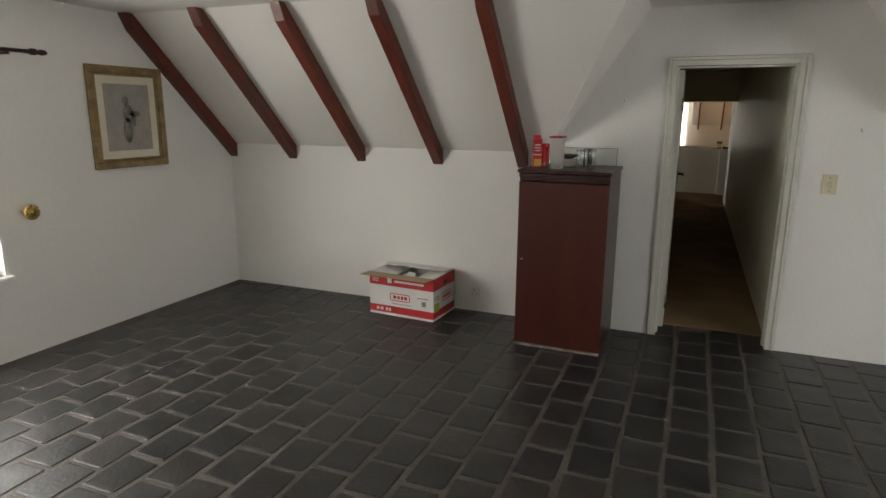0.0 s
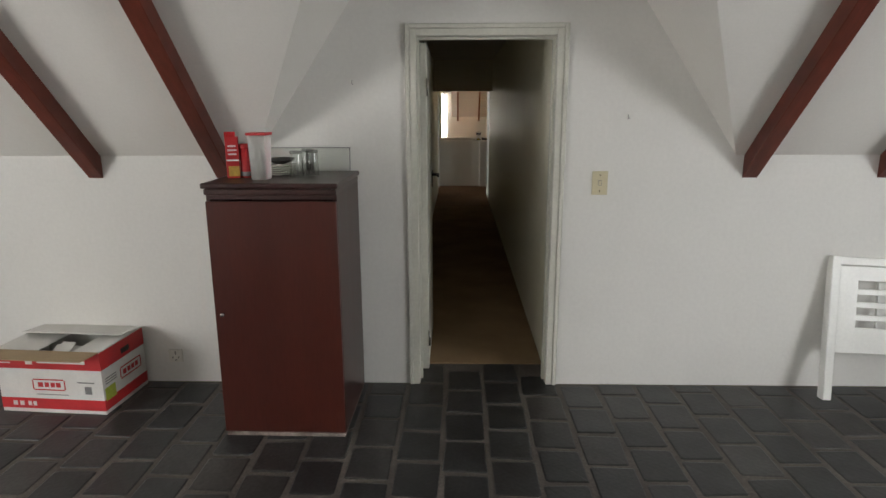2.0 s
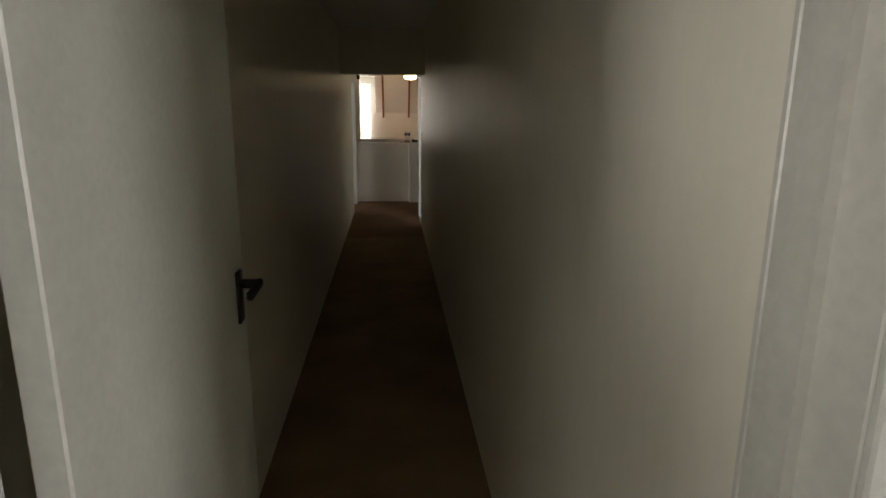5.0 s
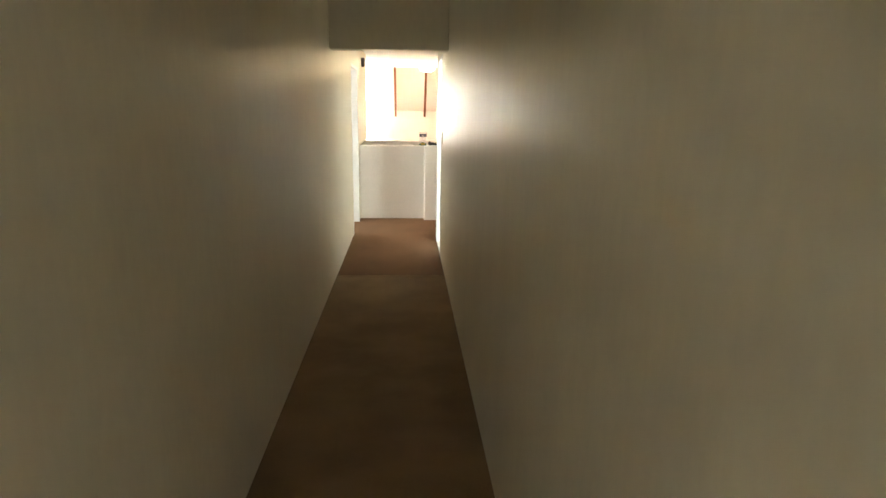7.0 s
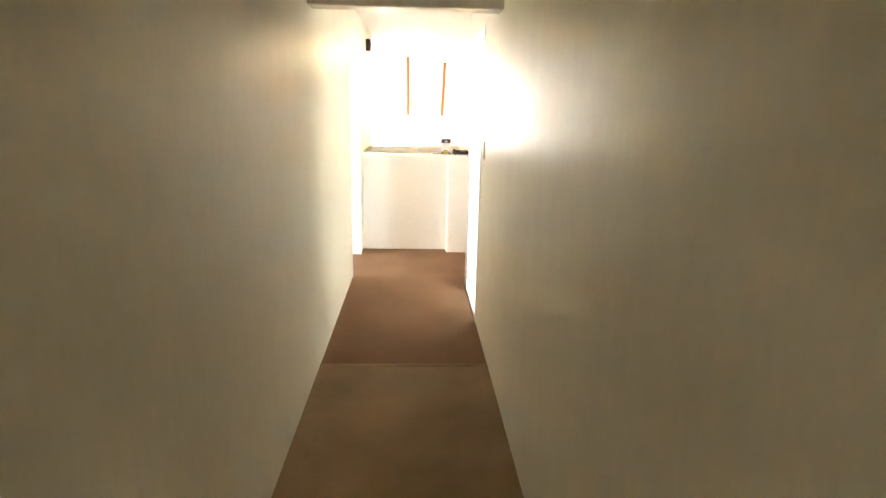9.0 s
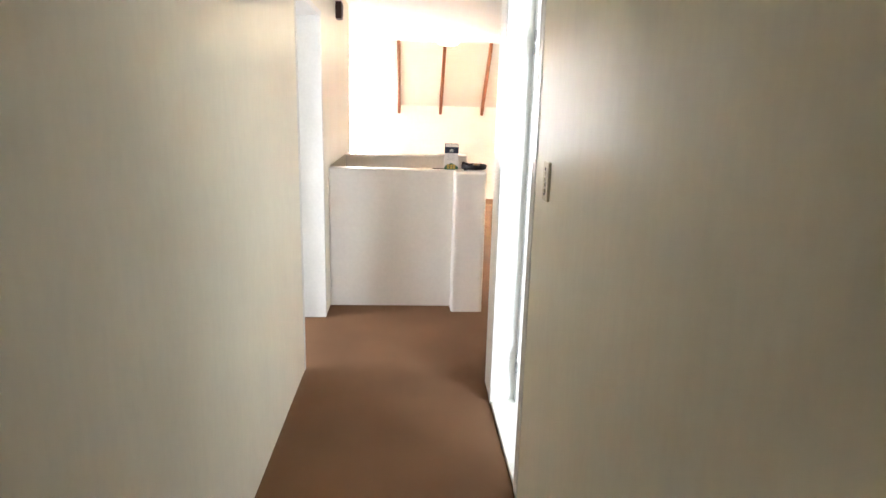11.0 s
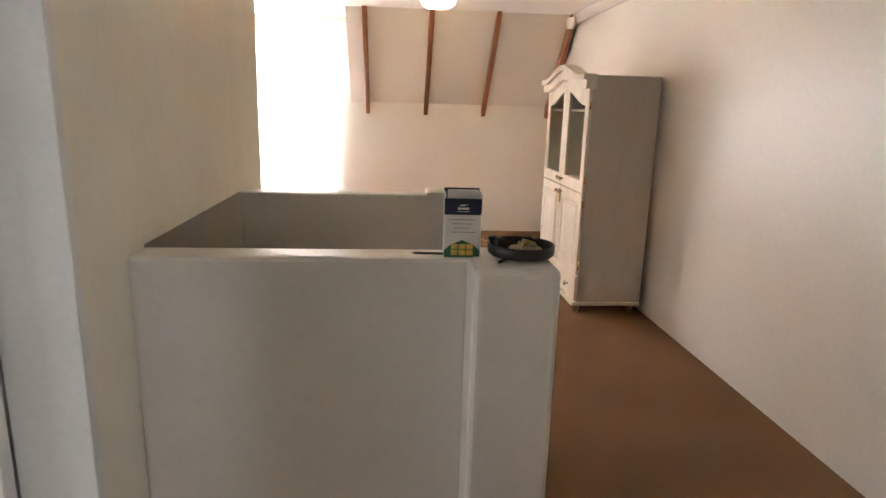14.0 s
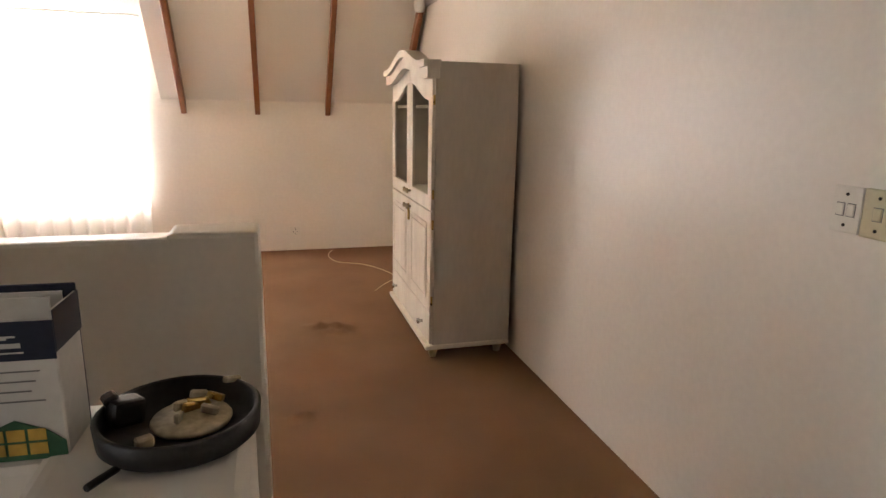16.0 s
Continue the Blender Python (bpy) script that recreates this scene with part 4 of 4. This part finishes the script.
# ---- whitewashed display cupboard ----
ax0, ax1, ay0, ay1 = 1.795, 2.262, 12.205, 13.25
am = thing("display_cupboard", pose(0, 0, 0), "whitewashed pine display cupboard with glazed doors against the wall", "cupboard")
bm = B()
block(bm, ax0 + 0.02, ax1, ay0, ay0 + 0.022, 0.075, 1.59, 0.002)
part("side_panel", bm, M_WHITEWASH_D, am, "whitewashed side, darker than the front")
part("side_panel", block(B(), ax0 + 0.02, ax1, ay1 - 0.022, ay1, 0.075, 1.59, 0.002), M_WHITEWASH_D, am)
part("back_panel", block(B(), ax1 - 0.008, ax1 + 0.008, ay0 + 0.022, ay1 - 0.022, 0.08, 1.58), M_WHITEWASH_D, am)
for x, z0, z1 in ((0.02, 1.565, 1.585), (0.02, 0.83, 0.85), (0.03, 1.36, 1.376)):
    part("shelf", block(B(), ax0 + x, ax1 - 0.008, ay0 + 0.022, ay1 - 0.022, z0, z1), M_WHITEWASH, am)
part("base_board", block(B(), ax0 - 0.02, ax1, ay0 - 0.012, ay1 + 0.012, 0.06, 0.085, 0.006, 2), M_WHITEWASH, am)
for x in (ax0 + 0.035, ax1 - 0.05):
    for y in (ay0 + 0.05, ay1 - 0.05):
        part("foot", lathe(B(), [(0, 0), (0.018, 0), (0.026, 0.035), (0.022, 0.06), (0, 0.06)], 14, pose(x, y, 0)), M_PINE, am, "turned bare pine foot")
dr = part("drawer", block(B(), ax0, ax0 + 0.02, ay0 + 0.004, ay1 - 0.004, 0.09, 0.265, 0.004), M_WHITEWASH, am)
for y in (ay0 + 0.16, ay1 - 0.16):
    part("knob", lathe(B(), [(0, 0), (0.009, 0), (0.008, 0.012), (0.017, 0.02), (0.015, 0.03), (0, 0.034)], 14, pose(ax0, y, 0.175, 0, -90)), M_CHROME, dr, "grey metal knob")


def arch_z(y, base, rise):
    u = (y - ay0) / (ay1 - ay0) * 2 - 1
    return base + rise * (0.5 + 0.5 * math.cos(math.pi * min(1, abs(u) * 1.15)))


for s in (0, 1):
    y0 = ay0 + 0.006 + s * 0.519
    y1 = y0 + 0.513
    low = part("lower_door", block(B(), ax0, ax0 + 0.02, y0, y1, 0.272, 0.825, 0.003), M_WHITEWASH, am)
    bm = B()
    for a, b, c, e in ((y0 + 0.07, y1 - 0.07, 0.335, 0.35), (y0 + 0.07, y1 - 0.07, 0.745, 0.76), (y0 + 0.07, y0 + 0.085, 0.35, 0.745), (y1 - 0.085, y1 - 0.07, 0.35, 0.745)):
        block(bm, ax0 - 0.006, ax0 - 0.0005, a, b, c, e, 0.002)
    part("panel_moulding", bm, M_WHITEWASH, low)
    part("raised_panel", block(B(), ax0 - 0.005, ax0 - 0.0005, y0 + 0.1, y1 - 0.1, 0.365, 0.73, 0.003), M_WHITEWASH, low)
    up = B()
    block(up, ax0, ax0 + 0.02, y0, y0 + 0.07, 0.832, 1.5, 0.003)
    block(up, ax0, ax0 + 0.02, y1 - 0.07, y1, 0.832, 1.5, 0.003)
    block(up, ax0, ax0 + 0.02, y0 + 0.07, y1 - 0.07, 0.832, 0.91, 0.003)
    ys = [y0 + 0.07 + (0.373) * i / 12 for i in range(13)]
    prism(up, [(y, arch_z(y, 1.40, 0.10)) for y in ys] + [(ys[-1], 1.58), (ys[0], 1.58)], "x", ax0 + 0.001, ax0 + 0.019)
    block(up, ax0 + 0.0015, ax0 + 0.0185, y0, y0 + 0.07, 1.5, 1.57), block(up, ax0 + 0.0015, ax0 + 0.0185, y1 - 0.07, y1, 1.5, 1.57)
    updoor = part("glazed_door", up, M_WHITEWASH, am)
    part("pane", block(B(), ax0 + 0.009, ax0 + 0.012, y0 + 0.065, y1 - 0.065, 0.9, 1.52), M_GLASS, updoor, "clear glass pane")
    ky = y1 - 0.035 if s == 0 else y0 + 0.035
    for dd, z in ((low, 0.785), (updoor, 0.88)):
        part("knob", lathe(B(), [(0, 0), (0.007, 0), (0.006, 0.012), (0.016, 0.02), (0.014, 0.03), (0, 0.033)], 14, pose(ax0, ky, z, 0, -90)), M_CREAM, dd, "cream knob")
    ye = ay0 - 0.001 if s == 0 else ay1 + 0.001
    for z in (0.34, 0.76, 0.92, 1.40):
        part("hinge", tube(B(), [(ax0 + 0.01, ye, z - 0.025), (ax0 + 0.01, ye, z + 0.025)], 0.006, 8), M_BRASS, am, "small brass hinge")
bm = B()
n = 28
ys = [ay0 - 0.03 + (ay1 - ay0 + 0.06) * i / n for i in range(n + 1)]
prism(bm, [(y, arch_z(y, 1.505, 0.075)) for y in ys] + [(y, arch_z(y, 1.575, 0.08)) for y in ys[::-1]], "x", ax0 - 0.035, ax0 + 0.03)
prism(bm, [(y, arch_z(y, 1.56, 0.08)) for y in ys] + [(y, arch_z(y, 1.595, 0.085)) for y in ys[::-1]], "x", ax0 - 0.055, ax0 + 0.035)
part("arched_cornice", bm, M_WHITEWASH, am, "scrolled arched cornice")
bm = B()
block(bm, ax0 - 0.012, ax0 - 0.002, 12.70, 12.73, 0.70, 0.76, 0.003)
part("padlock", bm, M_BRASS, am, "brass padlock and hasp")
bm = B()
tube(bm, [(ax0 - 0.008, 12.707, 0.755), (ax0 - 0.008, 12.705, 0.79), (ax0 - 0.008, 12.715, 0.80), (ax0 - 0.008, 12.725, 0.79), (ax0 - 0.008, 12.723, 0.755)], 0.004, 6)
part("shackle", bm, M_BRASS, am)

# ---- cable and carpet rucks ----
bm = B()
tube(bm, [(1.72 + 0.24 * math.sin(i * 0.34), 13.55 + 0.085 * i + 0.06 * math.sin(i * 0.9), 0.007) for i in range(17)], 0.0035, 6)
whole("loose_cable", bm, M_CABLE, "thin beige cable lying loose on the carpet", "cable")


def ruck(x, y, w, d, h, rz):
    bm = B()
    n, k = 16, 8
    g = [[bm.verts.new((w * (i / n - 0.5), d * (j / k - 0.5), 0.0015 + h * max(0, math.sin(math.pi * i / n)) ** 1.5 * max(0, math.sin(math.pi * j / k)) ** 2 * (0.7 + 0.3 * math.sin(i * 1.3)))) for j in range(k + 1)] for i in range(n + 1)]
    for i in range(n):
        for j in range(k):
            bm.faces.new((g[i][j], g[i + 1][j], g[i + 1][j + 1], g[i][j + 1])).smooth = True
    ob = whole("carpet_ruck", bm, M_CARPET, "raised wrinkle in the brown carpet", "carpet", group="carpet wrinkles")
    ob.matrix_world = pose(x, y, 0, 0, 0, rz)


for a in ((1.30, 12.86, 0.36, 0.13, 0.045, -10), (1.34, 12.74, 0.26, 0.11, 0.036, -25), (1.07, 11.70, 0.22, 0.10, 0.036, 15)):
    ruck(*a)

# ---- slate tiles ----
rt = random.Random(4)
PX, PY, J = 0.23, 0.287, 0.022


def tile_mesh(k):
    r = random.Random(40 + k)
    bm = B()
    hx, hy = (PX - J) / 2, (PY - J) / 2
    ring = []
    for sx, sy in ((-1, -1), (1, -1), (1, 1), (-1, 1)):
        c = r.uniform(0.004, 0.016)
        jx, jy = r.uniform(-0.006, 0.004), r.uniform(-0.007, 0.005)
        p1, p2 = (sx * (hx + jx - c), sy * (hy + jy)), (sx * (hx + jx), sy * (hy + jy - c))
        ring += [p1, p2] if sx * sy < 0 else [p2, p1]
    n = len(ring)
    low = [bm.verts.new((x, y, -0.006)) for x, y in ring]
    mid = [bm.verts.new((x * 0.985, y * 0.985, -0.0015)) for x, y in ring]
    top = [bm.verts.new((x * 0.93, y * 0.93, 0.0006 + r.uniform(-0.0006, 0.0006))) for x, y in ring]
    for a, b in ((low, mid), (mid, top)):
        for i in range(n):
            bm.faces.new((a[i], a[(i + 1) % n], b[(i + 1) % n], b[i]))
    c = bm.verts.new((0, 0, 0.0008 + r.uniform(-0.0005, 0.0005)))
    for i in range(n):
        bm.faces.new((top[i], top[(i + 1) % n], c))
    bmesh.ops.recalc_face_normals(bm, faces=bm.faces)
    return mesh_of("tile", bm, M_SLATE)


tiles = [tile_mesh(k) for k in range(10)]
spots = []
col = 0
x = -0.015 + PX / 2 - PX * 18
while x < XR:
    off = (0.5 if col % 2 else 0.0) * PY + rt.uniform(-0.04, 0.04)
    y = 0.30 - PY / 2 - off
    while y > YB + 0.1:
        wide = x - PX / 2 > XL - 0.1 and x + PX / 2 < XR + 0.1
        edge = 0.31 if 0.0 < x < 0.88 else -0.002
        top = min(y + PY / 2, edge)
        share = (top - (y - PY / 2)) / PY
        if wide and share > 0.12:
            spots.append((x + rt.uniform(-0.004, 0.004), top - share * PY / 2, share))
        y -= PY
    x += PX
    col += 1
spots.sort(key=lambda s: math.hypot((s[0] + 0.3) * 0.8, s[1] + 1.3))
rest_v, rest_f = [], []
for i, (x, y, share) in enumerate(spots):
    me = tiles[rt.randrange(len(tiles))]
    m = pose(x, y, rt.uniform(-0.001, 0.001), rt.uniform(-0.25, 0.25), rt.uniform(-0.25, 0.25), rt.choice((0, 180)) + rt.uniform(-1.2, 1.2)) @ Matrix.Diagonal((1, share, 1, 1))
    if i < 300:
        ob = new("tile", me)
        ob.parent = floor_room
        ob.matrix_world = m
    else:
        base = len(rest_v)
        rest_v += [tuple(m @ v.co) for v in me.vertices]
        rest_f += [[base + k for k in p.vertices] for p in me.polygons]
me = bpy.data.meshes.new("tiles_rest")
me.from_pydata(rest_v, [], rest_f)
me.materials.append(M_SLATE)
rest = new("floor_tiles", me)
rest.parent = floor_room
tagged(rest, "grey slate tiles", kind="stuff")
